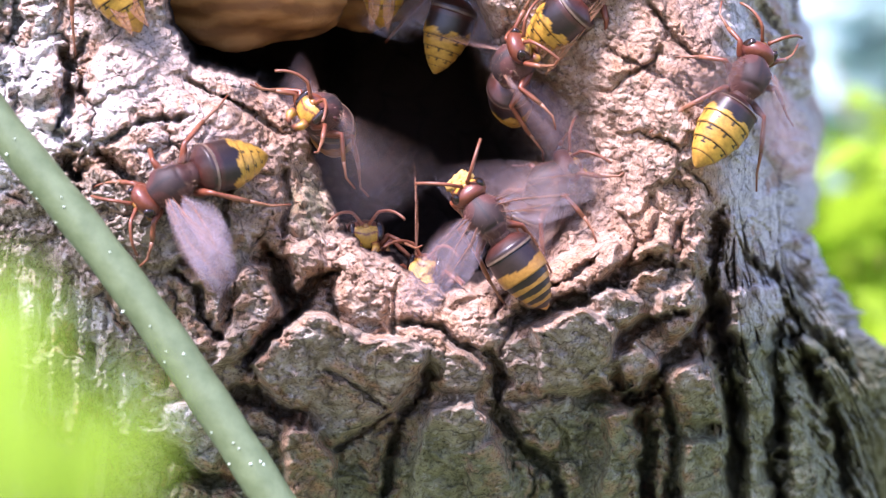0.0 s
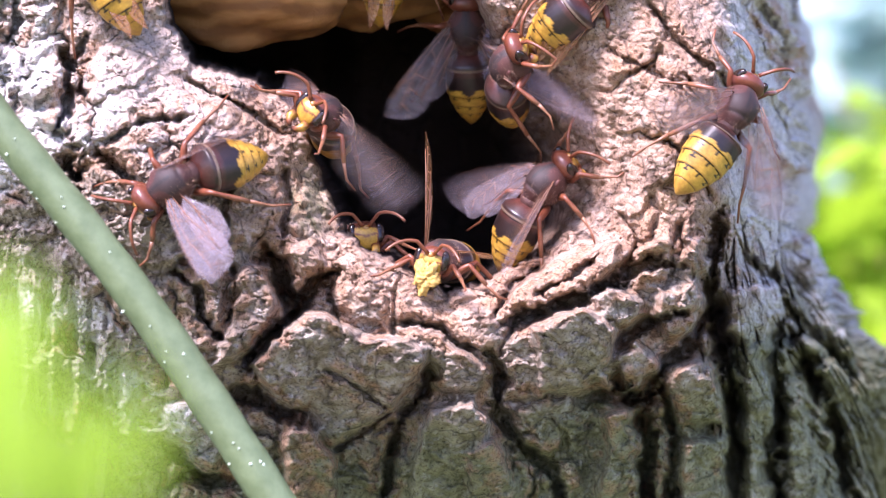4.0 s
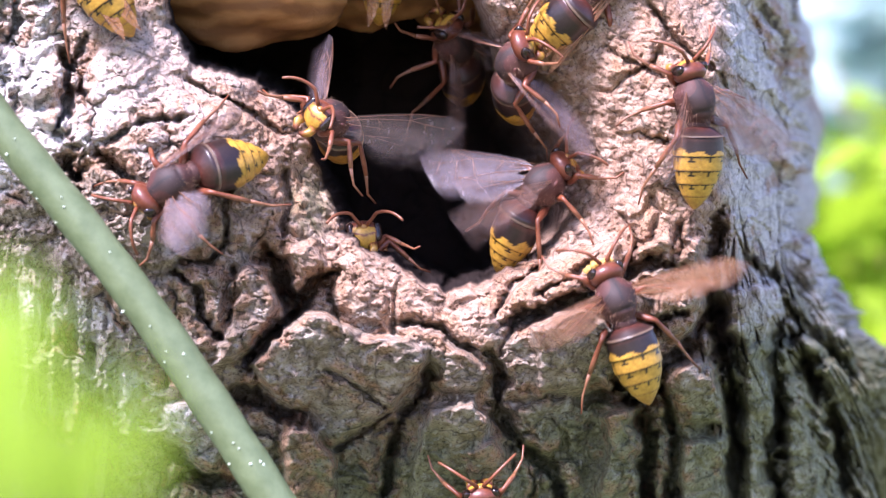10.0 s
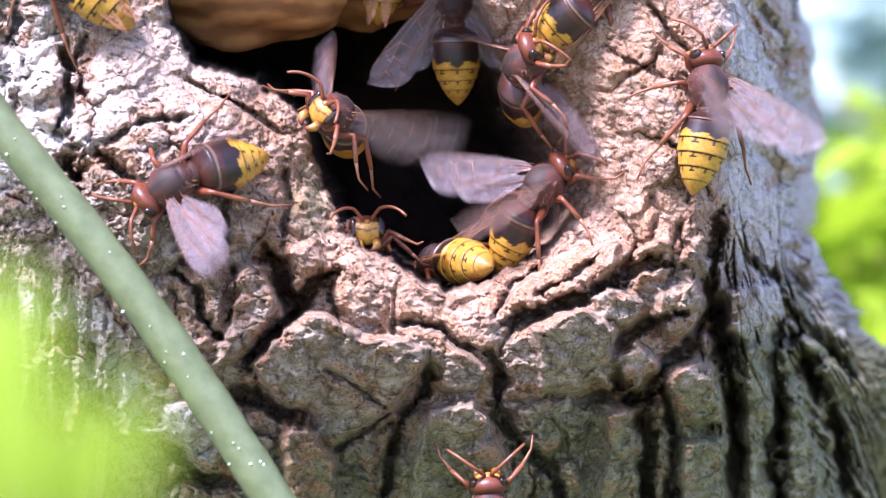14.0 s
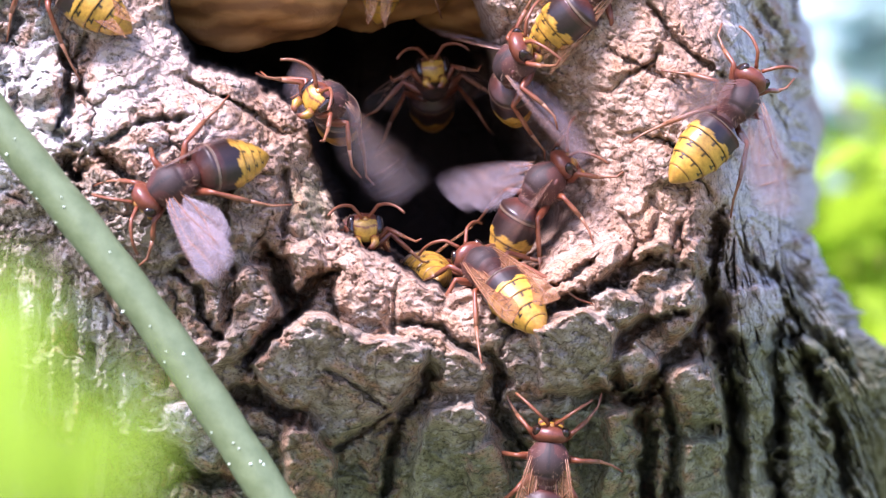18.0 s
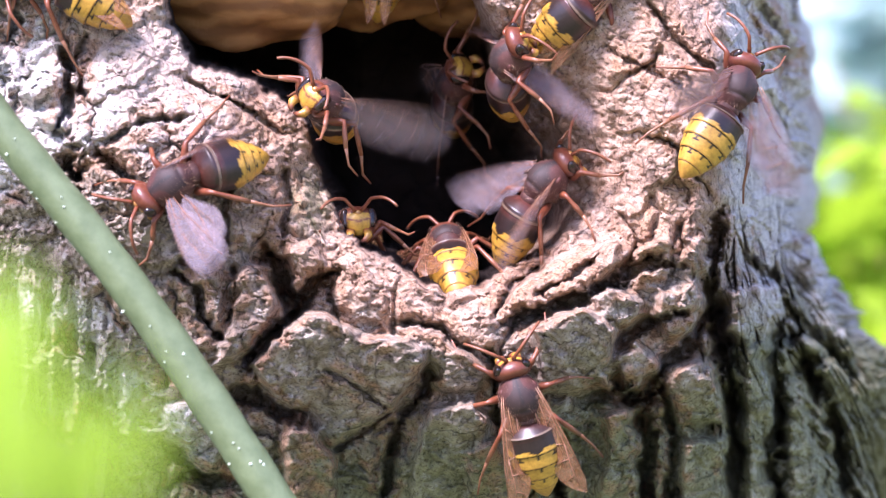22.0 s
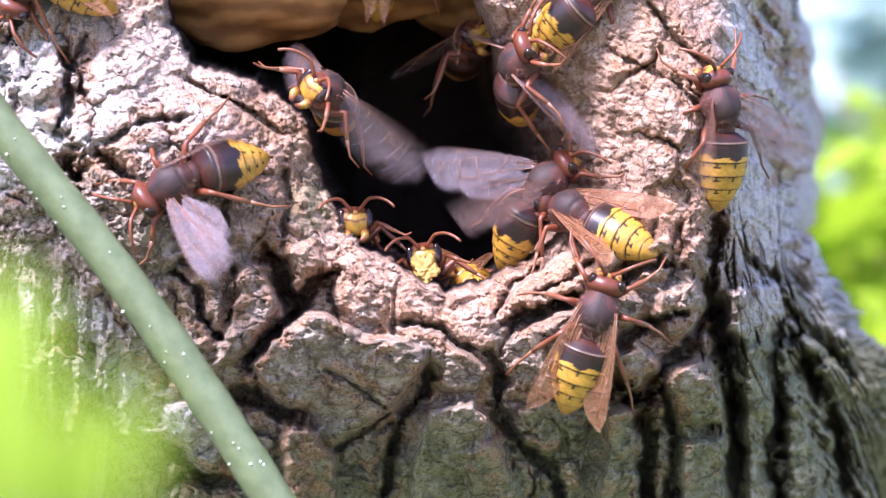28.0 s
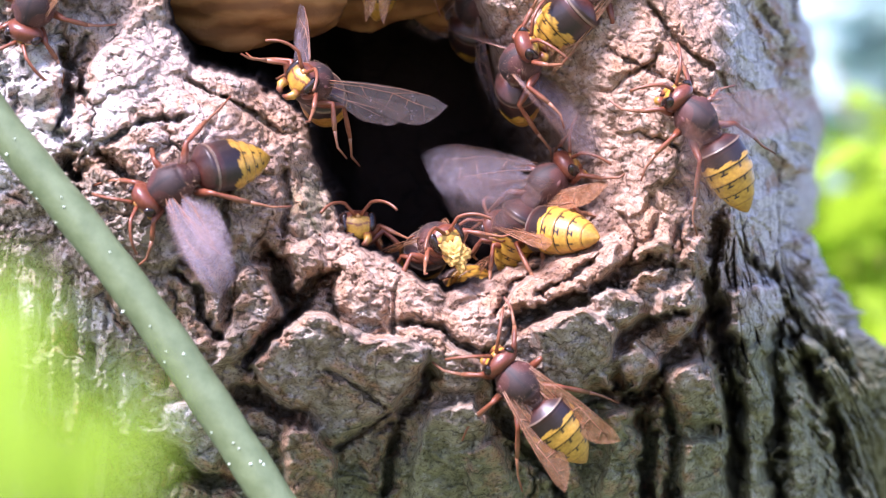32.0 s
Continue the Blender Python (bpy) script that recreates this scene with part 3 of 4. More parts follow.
def grid_object(name, pts, pick, fields, parent):
    """A sheet of quads from the picked faces of a grid."""
    rows, cols = pts.shape[:2]
    idx = np.arange(rows * cols).reshape(rows, cols)
    quads = np.stack([idx[:-1, :-1], idx[1:, :-1], idx[1:, 1:], idx[:-1, 1:]], axis=-1)[pick]
    used, inverse = np.unique(quads.ravel(), return_inverse=True)
    me = bpy.data.meshes.new(name)
    me.vertices.add(len(used))
    me.vertices.foreach_set("co", pts.reshape(-1, 3)[used].astype(np.float32).ravel())
    me.loops.add(len(quads) * 4)
    me.loops.foreach_set("vertex_index", inverse.astype(np.int32).ravel())
    me.polygons.add(len(quads))
    me.polygons.foreach_set("loop_start", np.arange(0, len(quads) * 4, 4, dtype=np.int32))
    me.polygons.foreach_set("use_smooth", np.ones(len(quads), dtype=bool))
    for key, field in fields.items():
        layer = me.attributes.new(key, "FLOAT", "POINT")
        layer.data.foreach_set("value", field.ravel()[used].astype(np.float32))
    me.materials.append(BARK)
    me.update(calc_edges=True)
    return part(name, me, parent)


def whole_plates(cell):
    """Each plate keeps its largest piece; the scraps go to the plate beside them."""
    piece = np.arange(cell.size).reshape(cell.shape)
    same_v, same_h = cell[1:] == cell[:-1], cell[:, 1:] == cell[:, :-1]
    while True:
        before = piece.copy()
        for _ in range(8):
            low = np.where(same_v, np.minimum(piece[1:], piece[:-1]), piece[1:])
            piece[1:] = low
            piece[:-1] = np.where(same_v, np.minimum(piece[1:], piece[:-1]), piece[:-1])
            piece[:, 1:] = np.where(same_h, np.minimum(piece[:, 1:], piece[:, :-1]), piece[:, 1:])
            piece[:, :-1] = np.where(same_h, np.minimum(piece[:, 1:], piece[:, :-1]), piece[:, :-1])
        piece = piece.ravel()[piece.ravel()].reshape(piece.shape)
        if np.array_equal(piece, before):
            break
    ids, counts = np.unique(piece, return_counts=True)
    out = np.full(cell.shape, -1)
    for i in np.unique(cell):
        mine = np.isin(ids, np.unique(piece[cell == i]))
        keep = ids[mine][np.argmax(counts[mine])]
        out[piece == keep] = i
    while (out < 0).any():
        wide = np.pad(out, 1, constant_values=-1)
        for beside in (wide[:-2, 1:-1], wide[2:, 1:-1], wide[1:-1, :-2], wide[1:-1, 2:]):
            out = np.where(out < 0, beside, out)
    return out


def build_tree():
    tree = tagged(new("tree"), "old tree trunk with rough grey-brown cracked bark round an open hollow", "tree")
    lo, hi = float(np.interp((-70 - AXIS) / 1085, SIDE_X[4000:12001], ROUND[4000:12001])), radians(112)
    theta, v = np.meshgrid(np.linspace(lo, hi, NEAR_COLS), np.linspace(-70, 950, NEAR_ROWS))
    pts, who, fields = bark_points(theta, v)
    cell = whole_plates(who[:-1, :-1])
    for i in np.unique(cell):
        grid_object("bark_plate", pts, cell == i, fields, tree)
    # the rest of the trunk, out to its foot and up into the crown
    bands = [(np.linspace(-math.pi, math.pi, 240), np.concatenate([np.linspace(-42000, -3000, 60), np.linspace(-2900, -70, 100)])), (np.linspace(-math.pi, math.pi, 240), np.linspace(950, 13500, 260)),
             (np.linspace(hi, math.pi * 2 + lo, 170), np.linspace(-70, 950, 60))]
    for ths, vs in bands:
        theta, v = np.meshgrid(ths, vs)
        pts, who, fields = bark_points(theta, v)
        grid_object("trunk", pts, np.ones(who[:-1, :-1].shape, dtype=bool), fields, tree)
    return tree


NEAR_COLS, NEAR_ROWS = 1250, 600
build_tree()


# ---------------------------------------------------------------- nest, stem, leaves, ground
def build_nest():
    nest = tagged(new("hornet_nest"), "tan papery hornet nest hanging in the roof of the hollow", "nest")
    lobes = [(420, -85, 190, 240, 180, 130), (640, -98, 320, 200, 165, 130), (850, -85, 390, 190, 170, 120)]
    for u, v, d, ru, rv, rd in lobes:
        sh = Shape()
        def form(n):
            return n * (1 + 0.04 * math.sin(9 * n.z + 2 * n.x) + 0.09 * noise.noise(n * 2.5 + Vector((u, 0, 0))) + 0.035 * noise.noise(n * 9 + Vector((0, u, 0))))
        sh.blob((0, 0, 0), (ru * U * 1000, rd * U * 1000, rv * U * 1000), (1, 1, 1), 64, 48, form)
        ob = part("envelope", sh.mesh("envelope", PAPER), nest)
        ob.location = plan(u, v, d)
    return nest


def build_stem():
    stem = tagged(new("plant_stem"), "smooth grey-green plant stem leaning across the trunk", "stem")
    pts, radii = [], []
    for i in range(41):
        t = -0.6 + 2.0 * i / 40
        u, v = 482 * t, 222 + 660 * t
        bow = 14 * math.sin(math.pi * min(max(t, 0), 1))
        pts.append(plan(u + bow, v - bow * 0.6, -330) * 1000)
        radii.append((34.5 + 1.5 * t) * U * 1000 * 0.93 * (1 + 0.03 * math.sin(i * 1.9)))
    sh = Shape().tube(pts, radii, [(1, 1, 1)] * len(pts), 32)
    part("stalk", sh.mesh("stalk", STEM, 0.001, False), stem)
    rnd = random.Random(4)
    for i in range(24):
        t = rnd.uniform(0, 1)
        u, v = 482 * t + 14 * math.sin(math.pi * t), 222 + 660 * t
        a = radians(rnd.uniform(-150, -30))
        side = Vector((0.793, 0, 0.61))
        out = side * math.cos(a) + Vector((0, 1, 0)) * math.sin(a)
        c = (plan(u, v, -330) + out * 33.5 * U) * 1000
        r = rnd.uniform(0.10, 0.28)
        part("speck", Shape().blob(c, (r, r, r), (1, 1, 1), 8, 6).mesh("speck", STEM_DOT, 0.001, False), stem)
    return stem


def leaf_shape(length, width, bend, rnd, name, material):
    """A leaf blade with a midrib fold, along +y."""
    v, f = [], []
    n = 12
    for i in range(n + 1):
        t = i / n
        w = width * 0.5 * math.sin(math.pi * min(1, t * 0.97 + 0.03)) ** 0.7
        for k, q in enumerate((-1, -0.5, 0, 0.5, 1)):
            v.append((w * q, length * t, -bend * length * t * t + abs(q) * w * 0.25 + 0.02 * width * math.sin(9 * t + 2 * q)))
    for i in range(n):
        for k in range(4):
            a = i * 5 + k
            f.append((a, a + 1, a + 6, a + 5))
    return make_mesh(name, v, f, material)


def build_leaves():
    rnd = random.Random(11)
    # blades close before the camera
    near = tagged(new("grass_tuft"), "bright yellow-green blades of grass close before the trunk", "grass")
    for u, v, d, length, width, turn in ((10, 790, -3450, 0.0062, 0.0042, 10), (-70, 760, -3400, 0.006, 0.005, -20), (120, 960, -3350, 0.006, 0.0032, 14), (40, 900, -3420, 0.006, 0.004, 30), (190, 900, -3480, 0.0045, 0.0024, -8)):
        foot = plan(u, v, d)
        ob = part("blade", leaf_shape(length, width, 0.12, rnd, "blade", LEAF), near)
        ob.matrix_basis = Matrix.Translation(foot) @ pose(0, 0, 0, 90, -turn, 0)
        stalk = Shape().tube([foot, foot + Vector((-0.01, 0.002, -0.2)), Vector((foot.x - 0.03, foot.y, 0.0))], [0.0003, 0.0006, 0.001], [(1, 1, 1)] * 3, 6)
        part("stalk", stalk.mesh("stalk", LEAF, 1.0, False), near)
    # shrub behind the trunk
    shrub = tagged(new("shrub"), "sunlit lime-green leafy shrub behind the trunk", "shrub")
    twig = Shape()
    centres = []
    for i in range(58):
        a = rnd.uniform(0.15, 0.95)
        tip = Vector((0.13 + 0.42 * a + rnd.uniform(-0.04, 0.06), 0.80 + rnd.uniform(-0.2, 0.3), 1.10 + rnd.uniform(-0.22, 0.10)))
        if i % 7 == 0:
            tip = Vector((rnd.uniform(0.25, 0.60), 0.85 + rnd.uniform(-0.1, 0.3), rnd.uniform(1.29, 1.38)))
        foot = Vector((0.40 + rnd.uniform(-0.05, 0.05), 0.95, 0.0))
        mid = foot.lerp(tip, 0.55) + Vector((0.03, 0, 0.08))
        twig.tube([foot, mid, tip], [0.006, 0.004, 0.0015], [(1, 1, 1)] * 3, 6)
        centres.append((mid, tip))
    part("branch", twig.mesh("branch", VEIN, 1.0, False), shrub)
    leaf = leaf_shape(0.095, 0.062, 0.2, rnd, "leaf", LEAF_FAR)
    for mid, tip in centres:
        for j in range(20):
            ob = part("leaf", leaf, shrub)
            ob.matrix_basis = Matrix.Translation(mid.lerp(tip, rnd.uniform(0.2, 1.0))) @ pose(rnd.uniform(-.02, .02), 0, 0, rnd.uniform(-40, 60), rnd.uniform(-40, 40), rnd.uniform(0, 360))
    copy_thing(shrub, Matrix.Translation((0.12, 1.35, 0.0)) @ Matrix.Diagonal((1.3, 1.3, 1.02, 1)) @ pose(0, 0, 0, 0, 0, 12))
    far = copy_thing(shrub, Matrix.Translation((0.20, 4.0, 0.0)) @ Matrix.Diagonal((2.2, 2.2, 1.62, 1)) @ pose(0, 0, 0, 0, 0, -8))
    tagged(far, "tall shrub farther behind the trunk with leaves paled for haze", "shrub")
    # The far shrub's leaf copy is paled to put haze into it.
    hazed_leaf = leaf.copy()
    hazed_leaf.materials[0] = LEAF_HAZED
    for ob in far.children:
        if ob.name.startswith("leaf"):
            ob.data = hazed_leaf
    # ground out to the horizon
    n = 60
    v, f = [], []
    for i in range(n + 1):
        for j in range(n + 1):
            x, y = ((2 * i / n - 1)), ((2 * j / n - 1))
            x, y = 400 * x * abs(x) ** 2, 400 * y * abs(y) ** 2
            v.append((x, y, 0.02 * noise.noise(Vector((x * 1.3, y * 1.3, 0)))))
    for i in range(n):
        for j in range(n):
            a = i * (n + 1) + j
            f.append((a, a + n + 1, a + n + 2, a + 1))
    tagged(new("ground", make_mesh("ground", v, f, SOIL)), "grassy brown-green ground at the foot of the tree", "ground", kind="structure")


build_nest()
build_stem()
build_leaves()


# ---------------------------------------------------------------- hornets
RUST, DARK, BLACK = (0.115, 0.032, 0.021), (0.042, 0.020, 0.016), (0.018, 0.011, 0.010)
YELLOW, AMBER, TAN = (0.56, 0.315, 0.038), (0.225, 0.064, 0.026), (0.30, 0.13, 0.064)
HAIR = (0.46, 0.33, 0.22)
MESHES = {}


def blend(a, b, t):
    return tuple(x + (y - x) * t for x, y in zip(a, b))


def abdomen_mesh(which, brown):
    """One of the abdomen's six overlapping rings, brown in front, yellow behind, with thin dark bands and spots. Starts at the waist, points to -y."""
    # brown: longer dark front marking; on hornets inside it puts shade into the colour.
    edges = [0.0, 0.20, 0.54, 0.68, 0.80, 0.90, 1.0] if brown else [0.0, 0.14, 0.36, 0.53, 0.69, 0.84, 1.0]
    rows, n = 16, 56
    rings, cols = [], []
    for i in range(rows + 1):
        k, q = which, i / rows
        t = edges[k] + (edges[k + 1] - edges[k]) * q
        body = 3.95 * (min(1, 0.12 + t / 0.15) ** 0.55 if t < 0.132 else 1) * (0.93 + 0.07 * math.sin(math.pi * min(1, t / 0.7))) * max(0, 1 - max(0, (t - 0.40) / 0.60) ** 2.0) ** 0.80 + 0.10
        body *= 0.965 + 0.05 * q ** 2 if k < 5 else 0.97
        if t < 0.03:
            body = 0.75 + t * 40
        ring, col = [], []
        for j in range(n):
            a = 2 * math.pi * j / n
            ca, sa = math.cos(a), math.sin(a)
            ring.append(Vector((body * ca * 1.02, -13.4 * t, body * 0.90 * sa - 0.9 * t * t)))
            side = abs(math.atan2(ca, sa)) / math.pi  # 0 on the back, 1 below
            x = math.atan2(ca, sa)
            if k == 0:
                c = blend(RUST, DARK, min(1, q * 1.6))
                if q > 0.84:
                    c = blend(DARK, HAIR, 0.35)
            elif k == 1:
                tooth = 0.74 + 0.10 * math.cos(7 * x) + 0.10 * math.cos(2 * x)
                c = blend(DARK, BLACK, 0.4 + 0.6 * q) if q < tooth else YELLOW
                if q < 0.22:
                    c = blend(RUST, DARK, 0.3 + q * 3)
            else:
                drip = min(abs(x) / 0.06, abs(abs(x) - 0.80) / 0.07, abs(abs(x) - 1.5) / 0.06)
                end = min(abs(x) / 0.10, abs(abs(x) - 0.80) / 0.14)
                dark = q < 0.09 + 0.03 * math.cos(9 * x) or (q < 0.40 and drip < 1) or (0.27 < q < 0.42 and end < 1)
                c = BLACK if dark and (k < 5 or q < 0.05) else YELLOW
                if q > 0.93 and k < 5:
                    c = blend(YELLOW, AMBER, 0.35)
                if k == 5:
                    c = blend(c, AMBER, 0.4 * q)
            if brown == "banded" and k > 0:
                c = blend(DARK, BLACK, 0.5) if q < 0.58 + 0.08 * math.cos(3 * x) else blend(YELLOW, AMBER, 0.45)
            if side > 0.62 and k > 0 and c == YELLOW:
                c = blend(YELLOW, AMBER, 0.4)
            col.append(c)
        rings.append(ring)
        cols.append(col)
    return Shape().rings(rings, cols).mesh("abdomen_ring", ABDOMEN)


def thorax_mesh():
    def paint(n):
        c = DARK
        front = n.y - 0.55 * (1 - abs(n.x))
        if front > 0.12 and abs(n.x) > 0.22 or abs(n.x) > 0.72:
            c = blend(DARK, RUST, 0.65)
        if n.y < -0.42 and n.z > 0:
            c = blend(DARK, RUST, 0.35 if abs(n.x) < 0.3 else 0.6)
        if abs(n.x) < 0.04 and n.z > 0 and n.y > 0:
            c = BLACK
        return c

    def form(n):
        q = n.copy()
        groove = math.exp(-((n.y + 0.34) / 0.05) ** 2) + 0.7 * math.exp(-((n.y + 0.66) / 0.05) ** 2)
        q.z *= 1 + 0.08 * math.cos(2.6 * n.y) - 0.10 * groove * max(0, n.z)
        q.x *= 1 - 0.34 * max(0, -n.y) ** 1.4 + 0.10 * math.exp(-((n.y - 0.35) / 0.3) ** 2)
        return q
    sh = Shape().blob((0, 0, 0), (3.1, 4.3, 3.3), paint, 48, 48, form)
    sh.blob((0, -3.5, 0.2), (1.9, 1.5, 1.8), blend(DARK, RUST, 0.5), 16, 10)
    for s in (-1, 1):
        sh.blob((s * 2.55, 1.5, 1.1), (0.55, 0.9, 0.5), RUST, 10, 8)
    rnd = random.Random(3)
    for _ in range(1100):
        n = Vector((rnd.gauss(0, 1.2), rnd.gauss(0, 1), rnd.gauss(0.2, 0.9))).normalized()
        q = form(n)
        p = Vector((q.x * 3.0, q.y * 4.25, q.z * 2.95))
        side = n.cross(Vector((rnd.gauss(0, 1), rnd.gauss(0, 1), rnd.gauss(0, 1)))).normalized()
        o = len(sh.v)
        sh.v += [p - side * 0.03, p + side * 0.03, p + n * rnd.uniform(0.35, 0.8) + Vector((0, -0.3, 0.05))]
        sh.c += [TAN, TAN, HAIR]
        sh.f.append((o, o + 1, o + 2))
    return sh.mesh("thorax", FUZZ)


def head_mesh():
    def paint(n):
        if n.y > 0.25 and n.z < 0.42 and abs(n.x) < 0.60:
            seam = abs(n.z + 0.18 - 0.3 * abs(n.x)) < 0.05
            return AMBER if seam else YELLOW
        return blend(RUST, AMBER, 0.55) if n.z > 0.2 else RUST

    def form(n):
        q = n.copy()
        q.x *= 1 - 0.22 * max(0, -n.z) ** 1.5
        q.y += 0.12 * max(0, n.y) * (1 - abs(n.z)) - 0.22 * max(0, -n.y) * n.x * n.x
        return q
    sh = Shape().blob((0, 0, 0), (2.95, 1.65, 2.5), paint, 36, 22, form)
    sh.blob((0, 1.4, 1.0), (0.7, 0.45, 0.55), blend(YELLOW, AMBER, 0.6), 12, 8)
    return sh.mesh("head", SHELL)


def eye_mesh(s):
    def form(n):
        q = n.copy()
        q.y += 0.35 * (n.z * n.z)
        return q
    return Shape().blob((s * 2.15, 0.35, 0.35), (0.85, 1.0, 1.65), BLACK, 16, 12, form).mesh("eye", EYE_MAT, 0.001, False)


def mandible_mesh(s):
    return Shape().tube([(s * 1.35, 1.0, -1.9), (s * 1.45, 1.35, -2.8), (s * 0.9, 1.5, -3.6), (s * 0.15, 1.5, -3.9)], [0.75, 0.7, 0.5, 0.2],
                        [AMBER, YELLOW, AMBER, DARK], 10).mesh("mandible", SHELL)


def antenna_mesh(s):
    pts, rad, col = [], [], []
    for i in range(15):
        t = i / 14
        if t < 0.28:
            q = t / 0.28
            p = (s * (0.55 + 1.5 * q), 1.7 + 1.5 * q, 1.3 + 1.5 * q)
        else:
            q = (t - 0.28) / 0.72
            p = (s * (2.05 + 4.6 * q - 0.6 * q * q), 3.2 + 4.0 * q - 1.2 * q * q, 2.8 + 0.4 * q - 2.6 * q * q)
        pts.append(p), rad.append(0.31 - 0.08 * t if t > 0.05 else 0.36), col.append(blend(AMBER, TAN, t * 0.6))
    return Shape().tube(pts, rad, col, 8).mesh("antenna", LIMB)


LEGS = {
    "stand": [[(1.4, 3.0, -2.2), (3.6, 5.2, -0.6), (5.6, 6.8, -2.4), (7.2, 8.8, -4.0), (7.6, 11.0, -4.3)],
              [(1.7, 0.2, -2.4), (5.0, 0.8, 0.1), (8.2, 0.2, -2.6), (10.2, -0.6, -4.1), (12.2, -1.6, -4.3)],
              [(1.5, -2.0, -2.2), (4.6, -4.6, 0.9), (7.6, -9.0, -2.0), (9.2, -11.8, -4.1), (10.4, -14.4, -4.3)]],
    "fly": [[(1.4, 3.0, -2.2), (2.8, 4.8, -3.4), (2.4, 3.2, -6.0), (2.2, 1.6, -7.6), (2.1, 0.2, -8.6)],
            [(1.7, 0.2, -2.4), (4.2, 0.6, -3.2), (4.0, -1.8, -6.4), (3.8, -4.0, -8.2), (3.8, -5.6, -9.4)],
            [(1.5, -2.0, -2.2), (4.2, -4.2, -2.2), (4.6, -8.6, -5.4), (4.6, -11.8, -7.2), (4.4, -14.2, -8.6)]]}


def leg_mesh(kind, which, s, foot):
    a, b, c, d, e = [Vector((s * p[0], p[1] + 0.0, p[2])) for p in LEGS[kind][which]]
    pts = [a, a.lerp(b, 0.35), a.lerp(b, 0.8), b, b.lerp(c, 0.12), b.lerp(c, 0.6), c, c.lerp(d, 0.5), d, e]
    rad = [0.58, 0.74, 0.56, 0.40, 0.36, 0.44, 0.34, 0.23, 0.20, 0.14]
    col = [RUST, blend(RUST, AMBER, 0.5), AMBER, AMBER, AMBER, blend(AMBER, TAN, 0.4), TAN, TAN, TAN, AMBER]
    a, b = (6, 10) if foot else (0, 7)
    return Shape().tube(pts[a:b], rad[a:b], col[a:b], 8).mesh("foot" if foot else "leg", LIMB)


def wing_outline(length, width, fore, n=26):
    top, low = [], []
    for i in range(n + 1):
        t = i / n
        up = width * (0.16 + 0.10 * math.sin(math.pi * t)) * (1 - smooth(np.array(t), 0.86, 1.0) * 0.95) * min(1, t * 9 + 0.25)
        dn = -width * (0.12 + 0.72 * float(smooth(np.array(t), 0.0, 0.7 if fore else 0.5))) * (1 - max(0, (t - 0.74) / 0.26) ** 2.2) * min(1, t * 5 + 0.3)
        top.append((length * t, float(up)))
        low.append((length * t, float(dn)))
    return top, low


def wing_mesh(s, wide):
    """Fore and hind wing, hooked together, from the root out along x."""
    v, f = [], []
    for length, width, fore, shift in ((18.8, 6.0 * wide, True, (0, 0, 0)), (13.0, 4.6 * wide, False, (0.4, -2.2 * wide, -0.12))):
        top, low = wing_outline(length, width, fore)
        o = len(v)
        for (x, a), (_, b) in zip(top, low):
            for k in range(5):
                y = a + (b - a) * k / 4
                v.append((s * (x + shift[0]), y + shift[1], shift[2] + 0.10 * math.sin(k * 1.57 + 0.3) + 0.25 * math.sin(x * 0.16)))
        for i in range(len(top) - 1):
            for k in range(4):
                q = o + i * 5 + k
                f.append((q, q + 1, q + 6, q + 5) if s < 0 else (q, q + 5, q + 6, q + 1))
    return make_mesh("wing", [Vector(p) * 0.001 for p in v], f, WING if wide < 0.9 else WING_OPEN)


def vein_mesh(s, wide):
    sh = Shape()
    def lift(p):
        return (s * p[0], p[1] * wide, 0.06 + 0.25 * math.sin(p[0] * 0.16))
    lines = [[(0, 0.7), (5, 1.1), (11, 1.45), (15.8, 1.2)], [(0, 0.2), (5, 0.5), (10, 0.3), (13.5, 1.2)], [(0, -0.4), (5, -1.2), (9, -2.4), (13, -3.6)],
             [(5, 0.5), (6.2, -1.5)], [(10, 0.3), (9.4, -2.4)], [(10, 0.3), (14, -0.8), (16.6, -1.2)], [(12.5, -0.4), (12.4, -3.3)], [(15.2, -1.0), (15.6, -3.0)],
             [(0, -1.6), (5, -3.2), (9, -4.6)], [(3, -2.6), (8, -3.2), (12, -3.0)]]
    for line in lines:
        sh.tube([lift(p) for p in line], [0.075 - 0.03 * i / len(line) for i in range(len(line))], [(1, 1, 1)] * len(line), 6)
    return sh.mesh("vein", VEIN, 0.001, False)


def shared(key, make, *more):
    if key not in MESHES:
        MESHES[key] = make(*more)
    return MESHES[key]


WING_ROOT = (2.5, 6.0, 1.9)


def wing_pose(s, sweep, flap, twist=0.0):
    """Sweep: 0 straight out, 80 folded back. Flap: up from level."""
    x, y, z = (c * 0.001 for c in WING_ROOT)
    return Matrix.Translation((s * x, y, z)) @ pose(0, 0, 0, 0, -s * flap, 0) @ pose(0, 0, 0, 0, 0, -s * sweep) @ pose(0, 0, 0, twist, 0, 0)


